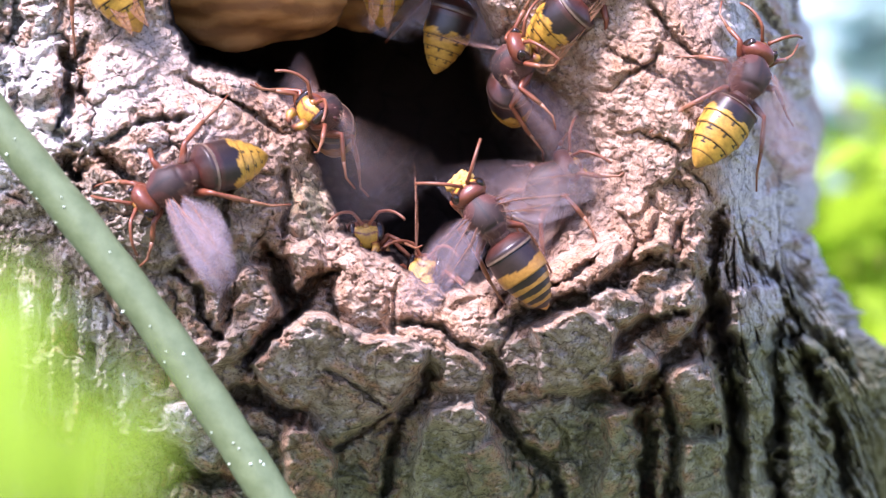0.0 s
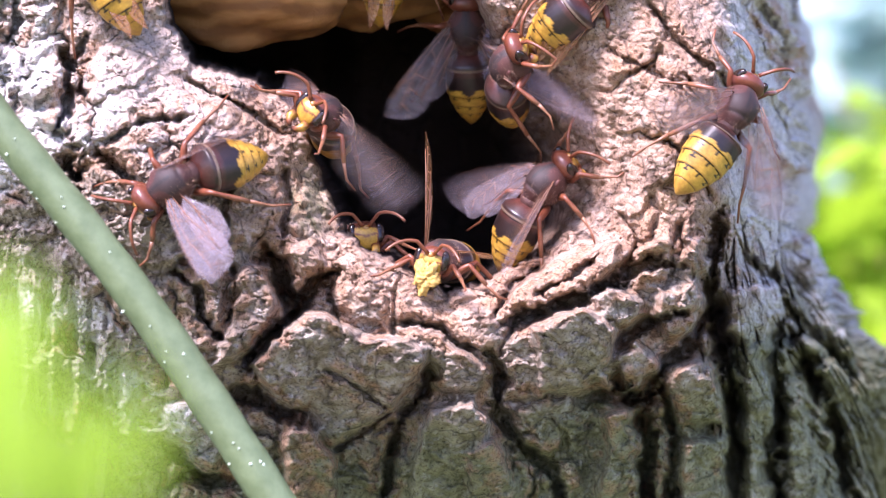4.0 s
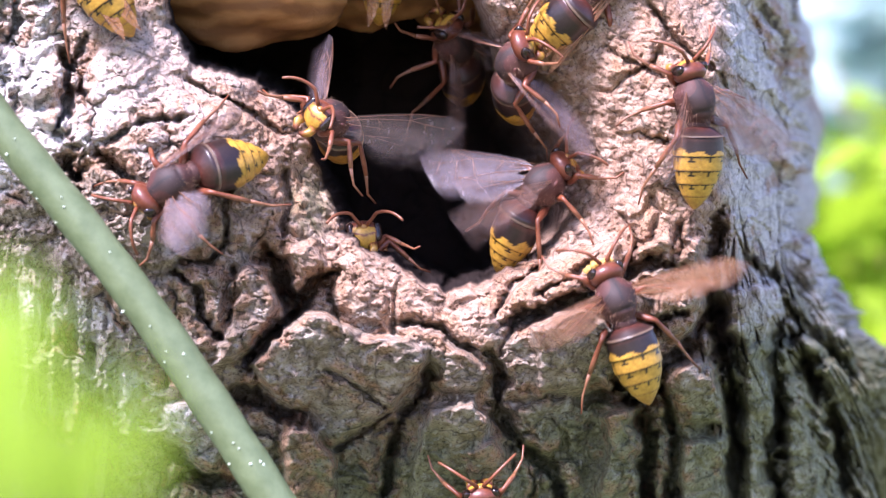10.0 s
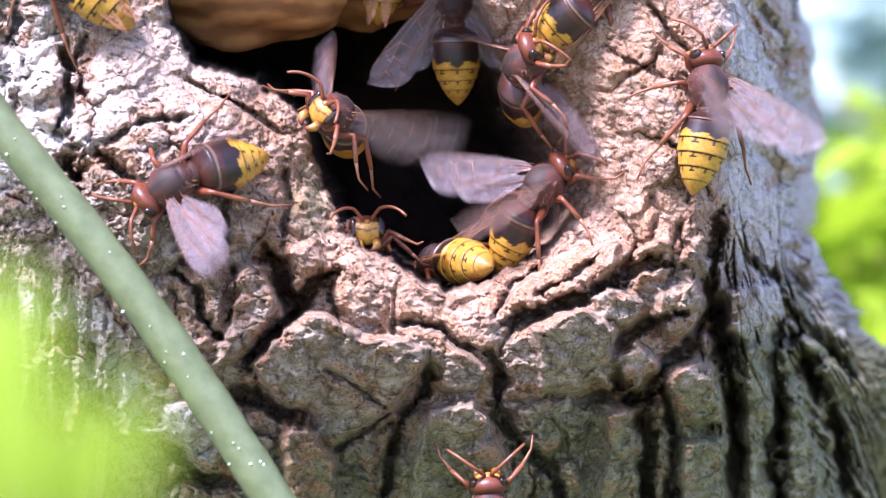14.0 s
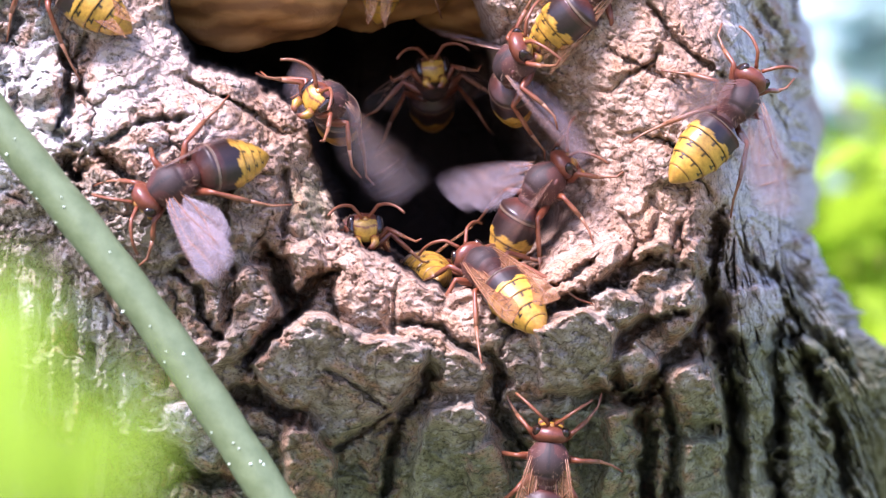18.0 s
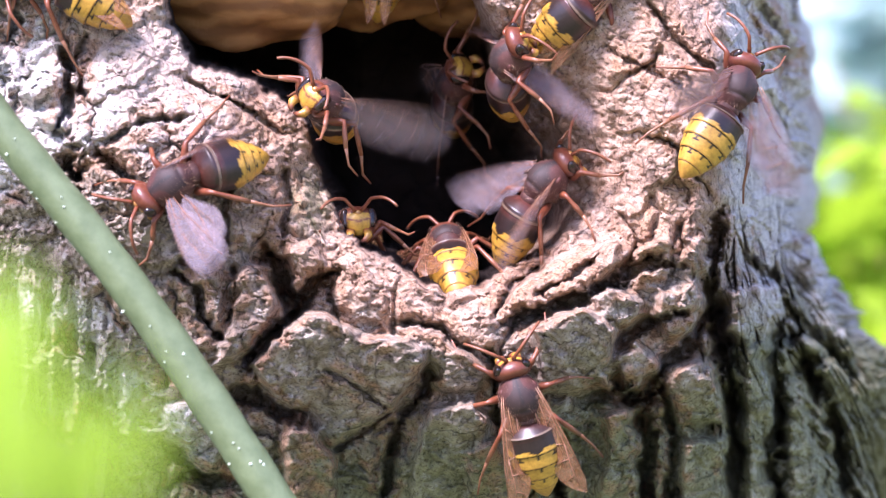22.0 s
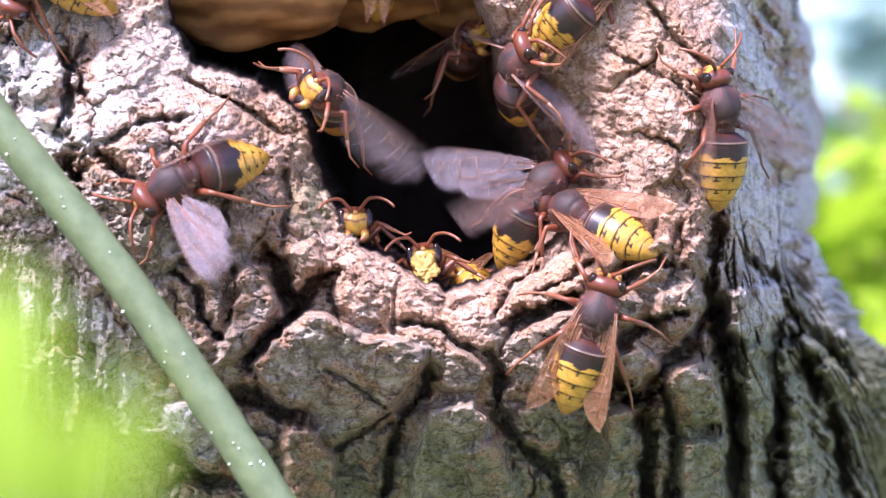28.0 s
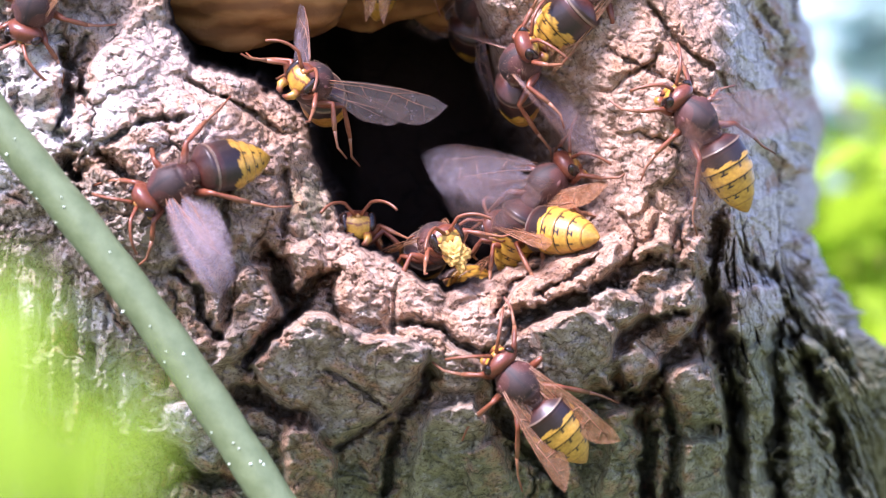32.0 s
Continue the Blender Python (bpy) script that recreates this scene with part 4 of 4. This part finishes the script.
def hornet(label, legs="stand", bend=(0, 0), nod=(-18, 0), sweep=72, flap=8, pellet=False, wide=1.0, brown=False):
    h = tagged(new("hornet"), label, "hornet", group="hornets at the nest")
    thorax = part("thorax", shared("thorax", thorax_mesh), h)
    thorax.location = (0, 0.0046, 0)
    abdomen = part("abdomen", shared(("ring", 0, brown), abdomen_mesh, 0, brown), h, "yellow abdomen with thin dark bands and a brown front")
    abdomen.matrix_basis = pose(0, 0.0010, 0.0004, bend[0], 0, bend[1])
    for i in range(1, 6):
        part("abdomen_ring", shared(("ring", i, brown), abdomen_mesh, i, brown), abdomen)
    head = part("head", shared("head", head_mesh), h)
    head.matrix_basis = pose(0, 0.0093, -0.0004, nod[0], 0, nod[1])
    for s in (-1, 1):
        part("eye", shared(("eye", s), eye_mesh, s), head)
        part("mandible", shared(("mandible", s), mandible_mesh, s), head)
        part("antenna", shared(("antenna", s), antenna_mesh, s), head)
        for i in range(3):
            leg = part("leg", shared((legs, i, s), leg_mesh, legs, i, s, False), h)
            part("foot", shared((legs, i, s, "foot"), leg_mesh, legs, i, s, True), leg)
            leg.location = (0, 0.0046, 0)
        wing = part("wing", shared(("wing", s, wide), wing_mesh, s, wide), h, "amber translucent wing")
        wing.matrix_basis = wing_pose(s, sweep, flap)
        part("vein", shared(("vein", s, wide), vein_mesh, s, wide), wing)
    if pellet:
        def lumps(n):
            return n * (1 + 0.30 * math.sin(5.1 * n.x + 2 * n.z) * math.cos(4.3 * n.z + n.y) + 0.16 * math.sin(13 * n.x + 5) * math.sin(11 * n.z) + 0.10 * math.sin(23 * n.z + 9 * n.y))
        sh = Shape().blob((0.2, 2.0, -2.6), (1.9, 1.0, 2.5), (1, 1, 1), 48, 34, lumps)
        part("pellet", sh.mesh("pellet", PULP, 0.001, False), head, "crumbly yellow chewed pellet")
    return h


LENGTH = 0.0262


def above_bark(u, v, d):
    """Lifts what would be sunk a little into the bark; what is deep in the hollow stays."""
    if float(mouth_distance(np.asarray(float(u)), np.asarray(float(v)))) > 15:
        floor = support(u, v) - 34
        if floor < d < floor + 130:
            return floor
    return d


def body_pose(hu, hv, tu, tv, dh=None, dt=None, up=None, rise=44):
    """The pose of a hornet from where its head and tail are on the plan; it stands on the bark unless depths are given."""
    slant = (LENGTH / U) ** 2 - (hu - tu) ** 2 - (hv - tv) ** 2
    if dh is not None and dt is not None and abs(dt - dh) >= 45 and slant > 0:
        # the far end goes as deep as the body's length asks
        dh, dt = (dh, dh + math.sqrt(slant)) if dt > dh else (dt + math.sqrt(slant), dt)
    if dh is None:
        dh = support(hu, hv) - rise
    if dt is None:
        dt = support(tu, tv) - rise
        low = min(dh, dt)
        dh, dt = min(dh, low + 55), min(dt, low + 55)
        sunk = max(0.0, (dh + dt) / 2 - support((hu + tu) / 2, (hv + tv) / 2) + rise * 0.8)
        dh, dt = dh - sunk, dt - sunk
    dh, dt = above_bark(hu, hv, dh), above_bark(tu, tv, dt)
    a, b = plan(hu, hv, dh), plan(tu, tv, dt)
    ahead = (a - b).normalized()
    upward = Vector(up) if up else Vector((0, -1, 0.15))
    right = ahead.cross(upward).normalized()
    upward = right.cross(ahead)
    m = Matrix((right, ahead, upward)).transposed().to_4x4()
    return Matrix.Translation((a + b) / 2) @ m


def lead(thing, rows, up=None, rise=44):
    """Key a hornet along rows of (time, head u, head v, tail u, tail v[, head depth, tail depth[, up]])."""
    keyed = []
    for row in rows:
        t, a = row[0], list(row[1:])
        while len(a) < 6:
            a.append(None)
        keyed.append((t, body_pose(*a[:6], up=a[6] if len(a) > 6 else up, rise=rise)))
    if keyed[0][0] > 0:
        keyed.insert(0, (0.0, keyed[0][1]))
    if keyed[-1][0] < 32:
        keyed.append((32.0, keyed[-1][1]))
    fine = [keyed[0]]
    for (t0, m0), (t1, m1) in zip(keyed, keyed[1:]):
        q0, q1 = m0.to_quaternion(), m1.to_quaternion()
        steps = int(q0.rotation_difference(q1).angle / radians(70)) + 1
        for k in range(1, steps + 1):
            w = k / steps
            fine.append((t0 + (t1 - t0) * w, Matrix.LocRotScale(m0.translation.lerp(m1.translation, w), q0.slerp(q1, w), None)))
    walk(thing, fine)


def wings_of(thing):
    return [o for o in thing.children if o.name.startswith("wing")]


def fan(thing, sweep, middle, reach, seed, spans=((0, 32),), rest=(72, 8), pitch=0, hold=(-2, -1, 0, 0, 0)):
    """Beating wings within the spans, at rest outside them."""
    for s, wing in zip((-1, 1), wings_of(thing)):
        rnd = random.Random(seed)
        rows, sign = [], 1
        k = 0 if s < 0 else 1
        for i in range(0, 32 * FPS + 1):
            t = i / FPS
            busy = any(a <= t <= b for a, b in spans)
            near = any(a <= t - 1 / FPS <= b or a <= t + 1 / FPS <= b for a, b in spans)
            sign = -sign if rnd.random() < 0.86 else sign
            w = sign * rnd.uniform(0.55, 1.0)
            if hold[0] <= t <= hold[1]:
                rows.append((t, wing_pose(s, *hold[2:])))
            elif busy:
                rows.append((t, wing_pose(s, sweep[k] - 6 * w, middle[k] + reach * w, pitch - 12 * sign)))
            elif near or i in (0, 32 * FPS):
                rows.append((t, wing_pose(s, *(rest[k] if isinstance(rest[0], tuple) else rest))))
        walk(wing, rows)


INSIDE = (-0.1, -0.75, 0.75)

fanning_left = hornet("red-brown hornet beating its wings on the pale bark lip", bend=(26, -4), nod=(-14, 8), brown=True)
rim_guard = hornet("hornet with yellow face raised over the edge of the hollow", bend=(13, 0), nod=(-4, -8))
peeking = hornet("hornet peeking out of the dark hollow with its yellow face", nod=(-4, -10), wide=0.62)
wall_fanner = hornet("dark hornet beating its wings on the inner wall of the hollow", bend=(20, 2), nod=(-8, -10), brown=True)
upper_fanner = hornet("brown hornet beating its wings at the upper edge of the hollow", bend=(8, 0), nod=(-55, 0), brown=True)
upper_rest = hornet("hornet with black and yellow abdomen resting above the hollow", bend=(3, -14), sweep=93, flap=5, wide=0.3, brown=True)
roof_walker = hornet("dark hornet walking about under the roof of the hollow", nod=(-10, 0), brown=True)
roof_hanger = hornet("hornet hanging in the shade by the papery nest", bend=(9, 0), sweep=93, flap=5, wide=0.3)
lip_visitor = hornet("hornet on the pale top of the bark lip", bend=(3, 0), sweep=93, flap=5, wide=0.3)
lip_newcomer = hornet("dark hornet walking in over the top of the bark", nod=(-12, 0), sweep=80, flap=8, wide=0.62)
flank_fanner = hornet("yellow-banded hornet beating its wings on the bark flank", bend=(3, -10), nod=(-6, 0))
leaver = hornet("hornet taking off from the hollow with a pale clump", legs="fly", nod=(5, 0), pellet=True, brown="banded")
carrier = hornet("hornet carrying a yellow pellet out of the hollow", nod=(-2, 0), pellet=True, wide=0.62)
arriver = hornet("hornet flying in and crawling into the hollow", bend=(9, 0), nod=(-10, 0), sweep=66, pellet=True, wide=0.62)
climber = hornet("rusty hornet climbing the bark below the hollow", bend=(3, 0), nod=(-6, 0), sweep=79, flap=10, wide=0.62)
second_arriver = hornet("hornet with bright banded abdomen crawling over the lower lip", bend=(10, 0), nod=(-6, 0), sweep=58, flap=14, wide=0.62)
late_arriver = hornet("hornet with spread amber wings resting on the lip", bend=(3, 8), nod=(-6, 0), sweep=56, flap=12, wide=0.62)


def motions():
    low, high = support(240, 365) - 14, support(440, 250) - 100
    lead(fanning_left, [(0, 234, 366, 470, 238, low, high), (16, 235, 364, 472, 238, low, high), (32, 234, 364, 474, 240, low, high)], up=(0.15, -1, 0.45))
    guard = [(0, 540, 190), (2, 541, 188), (3, 539, 190), (6, 547, 198), (8, 550, 202), (9, 550, 200), (11, 556, 204), (13, 549, 194), (14, 562, 192), (17, 572, 172),
             (18, 550, 170), (19, 543, 166), (21, 545, 166), (23, 543, 168), (24, 555, 164), (25, 556, 160), (28, 546, 152), (30, 543, 148), (32, 524, 136)]
    lead(rim_guard, [(t, u, v, u + 76, v + 62, -155, 60) for t, u, v in ((a, b + 4, c - 8) for a, b, c in guard)], up=(0.7, -0.35, 0.8))
    peek = [(0, 646, 395), (6, 646, 398), (11, 642, 395), (14, 648, 388), (17, 655, 388), (19, 634, 376), (23, 632, 370), (25, 630, 366), (28, 627, 372), (30, 623, 370), (32, 632, 378)]
    lead(peeking, [(t, u + 10, v + 2, u - 45, v + 95, 0, 160) for t, u, v in peek], up=(0.1, -0.35, 1.0))
    lead(wall_fanner, [(0, 1022, 262, 846, 470, 60, 85), (17, 1012, 270, 842, 470, 60, 85), (19, 1018, 262, 844, 462, 60, 85), (32, 1022, 265, 846, 472, 60, 85)], up=(-0.75, -0.8, 0.25))
    upper = [(0, 918, 62), (3, 915, 62), (7, 912, 66), (10, 925, 58), (13, 938, 60), (17, 930, 66), (19, 915, 56), (23, 915, 52), (25, 922, 60), (28, 930, 60), (32, 932, 60)]
    lead(upper_fanner, [(t, u, v, u - 30, v + 165, -62, 220) for t, u, v in upper], up=(-1.0, -0.75, 0.2))
    lead(upper_rest, [(0, 1105, -100, 958, 112, 60, 40), (13, 1113, -98, 966, 110, 60, 40), (32, 1111, -100, 972, 108, 60, 40)], up=(0.2, -1, 0.1))
    lead(roof_walker, [(0, 850, -120, 768, 130, 190, 200), (1, 850, -60, 800, 80, 220, 230), (2, 830, 10, 850, 130, 190, 230), (3, 820, 10, 850, 160, 190, 230), (6, 835, 45, 800, 210, 180, 260),
                       (7, 835, 75, 800, 230, 180, 260), (8, 815, 70, 800, 230, 180, 260), (10, 790, 25, 830, 190, 190, 260), (12, 790, 0, 830, 170, 190, 260), (14, 800, -60, 810, 170, 190, 220),
                       (17, 765, 75, 765, 200, 230, 330), (18.5, 765, 110, 765, 240, 260, 360), (20, 768, 128, 755, 260, 270, 360), (21, 795, 132, 780, 260, 270, 360), (22, 810, 105, 800, 240, 230, 330),
                       (24, 830, 75, 790, 220, 190, 280), (25, 830, 72, 790, 220, 190, 280), (28, 850, 45, 810, 130, 190, 250), (30, 835, -20, 840, 130, 200, 250), (32, 845, -40, 830, 110, 200, 250)], up=(0, -1, 0.5))
    lead(roof_hanger, [(0, 700, -210, 672, 48, 150, 160), (15, 698, -215, 668, 42, 150, 160), (32, 700, -225, 664, 40, 150, 160)], up=(0, -1, 0.1))
    lead(lip_visitor, [(0, 105, -175, 242, 46), (9, 90, -165, 232, 58), (13, 40, -135, 226, 40), (19, 10, -100, 224, 50), (24, -10, -110, 228, 34), (28, -40, -130, 212, 22), (30, -60, -170, 205, 0), (32, -60, -230, 190, -50)])
    lead(lip_newcomer, [(0, -70, -330, 50, -560), (12, -60, -290, 50, -520), (17, -10, -110, 80, -340), (24, 8, 8, 98, -232), (28, 14, 32, 104, -208), (30, 26, 52, 112, -188), (32, 36, 76, 126, -162)])
    flank = [(0, 1350, 78, 1262, 295), (1, 1350, 98, 1262, 322), (2, 1355, 140, 1230, 335), (3, 1350, 140, 1230, 338), (5.5, 1300, 118, 1228, 362), (6, 1290, 120, 1230, 365), (7, 1262, 106, 1232, 358),
             (8, 1240, 98, 1272, 345), (9, 1252, 96, 1242, 355), (10, 1218, 108, 1256, 355), (11, 1185, 140, 1268, 378), (12, 1195, 118, 1266, 375), (13, 1200, 85, 1264, 334), (14, 1252, 85, 1254, 334),
             (17, 1330, 128, 1215, 322), (18, 1335, 132, 1222, 320), (19, 1350, 135, 1220, 310), (20, 1358, 130, 1226, 304), (21, 1345, 118, 1243, 302), (22, 1325, 102, 1240, 310), (23, 1310, 82, 1246, 310),
             (24, 1285, 82, 1245, 320), (25, 1290, 88, 1242, 318), (27.5, 1270, 120, 1300, 372), (28, 1265, 115, 1298, 365), (29, 1245, 110, 1315, 352), (30, 1222, 112, 1320, 354), (31, 1200, 130, 1330, 340), (32, 1178, 142, 1350, 362)]
    lead(flank_fanner, flank, up=(0.45, -1, 0.2), rise=72)
    lead(leaver, [(0, 812, 315, 968, 545, -150, -130), (0.5, 770, 345, 960, 510, -190, -170), (1, 500, 288, 812, 405, -240, -230), (1.5, 0, 330, 270, 350, -420, -400), (1.8, -400, 330, -150, 360, -350, -350),
                  (2.5, -480, 300, -290, 380), (32, -480, 310, -290, 390)], up=(0.3, -0.75, -0.35))
    lead(carrier, [(0, 748, 455, 780, 560, 10, 230), (1, 765, 435, 800, 540, 10, 230), (2, 772, 395, 790, 470, -30, 200), (3, 772, 415, 790, 480, -60, 175), (3.5, 765, 430, 800, 480, -80, 150),
                   (5.5, 736, 528, 910, 462, -125, -70), (6, 734, 528, 912, 456, -125, -70), (7, 716, 560, 930, 500, -125, -90), (8, 698, 580, 945, 565, -140, -130), (8.5, 590, 570, 860, 620, -190, -190),
                   (9, 405, 545, 690, 665, -250, -230), (9.5, 20, 430, 300, 500, -420, -420), (9.8, -400, 400, -130, 430, -350, -350), (10.6, -480, 700, -290, 790), (32, -480, 710, -290, 800)], up=(0.05, -0.45, 1.0))
    lead(arriver, [(0, 760, 1500, 800, 1750), (4.5, 750, 1480, 800, 1740), (5.3, 1300, 1250, 1360, 1340, -330, -480), (5.6, 1400, 1000, 1460, 1080, -330, -520, (-0.75, -0.3, 0.65)), (6, 1118, 722, 1160, 785, -200, -420, (-0.75, -0.3, 0.65)), (6.5, 1270, 545, 1300, 600, -120, -330, (-0.5, -0.5, 0.75)),
                   (7, 1240, 350, 1395, 465, 20, -110), (7.5, 1215, 245, 1370, 370, -170, -205), (8, 1150, 232, 1310, 352, -185, -215), (8.5, 1085, 350, 1195, 405, 0, -140), (9, 1062, 610, 1215, 500, -170, -90),
                   (9.5, 1090, 500, 1095, 752, -110, -130), (10, 1062, 455, 1158, 715, -100, -120), (10.5, 995, 420, 1085, 625), (11, 892, 402, 1030, 592), (11.5, 840, 420, 1005, 545, 0, -80), (12, 795, 460, 928, 484, 30, -80),
                   (12.5, 760, 485, 880, 505, 120, -60), (13, 745, 490, 872, 498, 140, -40), (14, 735, 480, 862, 445, 130, 20), (17, 715, 500, 800, 455, 200, 50), (18, 720, 500, 770, 468, 270, 70), (19, 715, 480, 740, 510, 320, 170),
                   (21, 640, 500, 800, 520, 230, 250), (23, 690, 450, 770, 520, 140, 260), (24, 703, 430, 760, 520, 50, 240), (25, 708, 422, 760, 510, 40, 240), (28, 748, 436, 760, 540, 20, 220), (29, 745, 412, 740, 500, 10, 220),
                   (29.5, 770, 405, 680, 470, -10, 170), (30, 822, 392, 660, 460, -50, 60), (31, 822, 420, 690, 470, -60, 100), (32, 800, 412, 720, 470, -80, 140)], up=(-0.1, -0.75, 0.85))
    lead(climber, [(0, 990, 1500, 1000, 1770), (6, 960, 1120, 970, 1390), (8, 930, 950, 940, 1210), (9, 868, 850, 885, 1110), (10, 848, 846, 875, 1108), (11, 858, 834, 880, 1095), (12, 850, 826, 880, 1088), (13, 848, 820, 880, 1082),
                   (14, 862, 826, 880, 1090), (16.5, 930, 800, 930, 1060), (17, 965, 775, 960, 1040), (18, 978, 735, 952, 1000), (19, 985, 695, 958, 965), (20, 945, 678, 952, 945), (21, 910, 658, 955, 925), (22, 898, 625, 970, 880),
                   (23, 882, 588, 988, 850), (24, 890, 568, 970, 815), (25, 895, 552, 972, 812), (25.5, 895, 552, 970, 812), (27.5, 1005, 505, 972, 775), (28, 1085, 465, 995, 745), (28.5, 1052, 455, 1010, 728), (29, 1045, 455, 1005, 722),
                   (29.5, 1010, 500, 988, 772), (30, 1010, 518, 1005, 800), (31, 965, 562, 1012, 800), (31.5, 900, 590, 1012, 800), (32, 862, 615, 1042, 822)], rise=66)
    lead(second_arriver, [(0, 960, -900, 980, -1170), (12.5, 960, -880, 980, -1150), (13.9, 880, -260, 890, -520, -120, -200), (14.5, 830, 70, 860, -180, -20, -80), (15.3, 850, 240, 930, 10, -100, -130),
                          (16, 880, 340, 1010, 520, -30, -80), (16.5, 880, 372, 1028, 562, -20, -60), (17, 845, 385, 1040, 582, -20, -60), (18, 795, 420, 980, 585, -20, -80), (18.5, 765, 440, 940, 560, 0, -90), (19, 735, 430, 875, 575, 20, -115),
                          (20, 735, 440, 850, 540, 90, -90), (21, 765, 412, 818, 545, 120, -80), (22, 785, 400, 810, 510, 160, -30), (23, 790, 405, 800, 486, 210, 10), (24, 782, 430, 800, 488, 230, 20), (25, 745, 490, 812, 460, 240, 40),
                          (25.5, 740, 505, 805, 470, 220, 20), (27.5, 780, 520, 850, 490, 270, 90), (32, 790, 520, 855, 495, 270, 100)], up=INSIDE)
    lead(late_arriver, [(0, 1000, -700, 1150, -850), (22.5, 1000, -690, 1150, -840), (23.8, 1350, -350, 1520, -450, -100, -200), (24.6, 1250, -100, 1400, -150, -100, -160), (25, 1045, 75, 1180, 42, 20, -130), (25.5, 1075, 265, 1345, 325),
                        (26.3, 1040, 300, 1270, 400), (27.5, 948, 320, 1178, 440, 60, -55), (28, 940, 335, 1160, 462, 60, -55), (28.5, 915, 335, 1120, 445, 60, -55), (29, 900, 345, 1090, 440, 60, -55), (30, 880, 362, 1108, 438, 60, -55),
                        (31, 865, 375, 1078, 402, 60, -55), (32, 850, 392, 1050, 425, 60, -55)], up=(-0.1, -0.8, 0.7))
    fan(fanning_left, (-8, 60), (34, -68), 18, 10)
    fan(rim_guard, (22, 46), (16, 0), 36, 30, pitch=55)
    fan(wall_fanner, (38, 52), (10, 62), 46, 55)
    fan(upper_fanner, (40, 22), (8, -52), 24, 20, pitch=68)
    fan(flank_fanner, (30, 35), (62, 18), 38, 75)
    fan(roof_walker, (45, 45), (15, 15), 36, 40, ((0, 16),), (60, 15))
    fan(leaver, (10, 10), (10, 10), 50, 15)
    fan(carrier, (46, 14), (15, 42), 42, 33, ((7.8, 32),), ((82, 12), (8, 78)))
    fan(arriver, (8, 8), (12, 12), 46, 62, ((0, 10.3),), (71, 20), hold=(5.75, 6.15, 4, 4, -38))
    fan(second_arriver, (10, 10), (12, 12), 46, 22, ((0, 16.2),), ((80, 12), (86, 34)))
    fan(late_arriver, (10, 10), (12, 12), 46, 12, ((0, 26.4),), (70, 24))


motions()
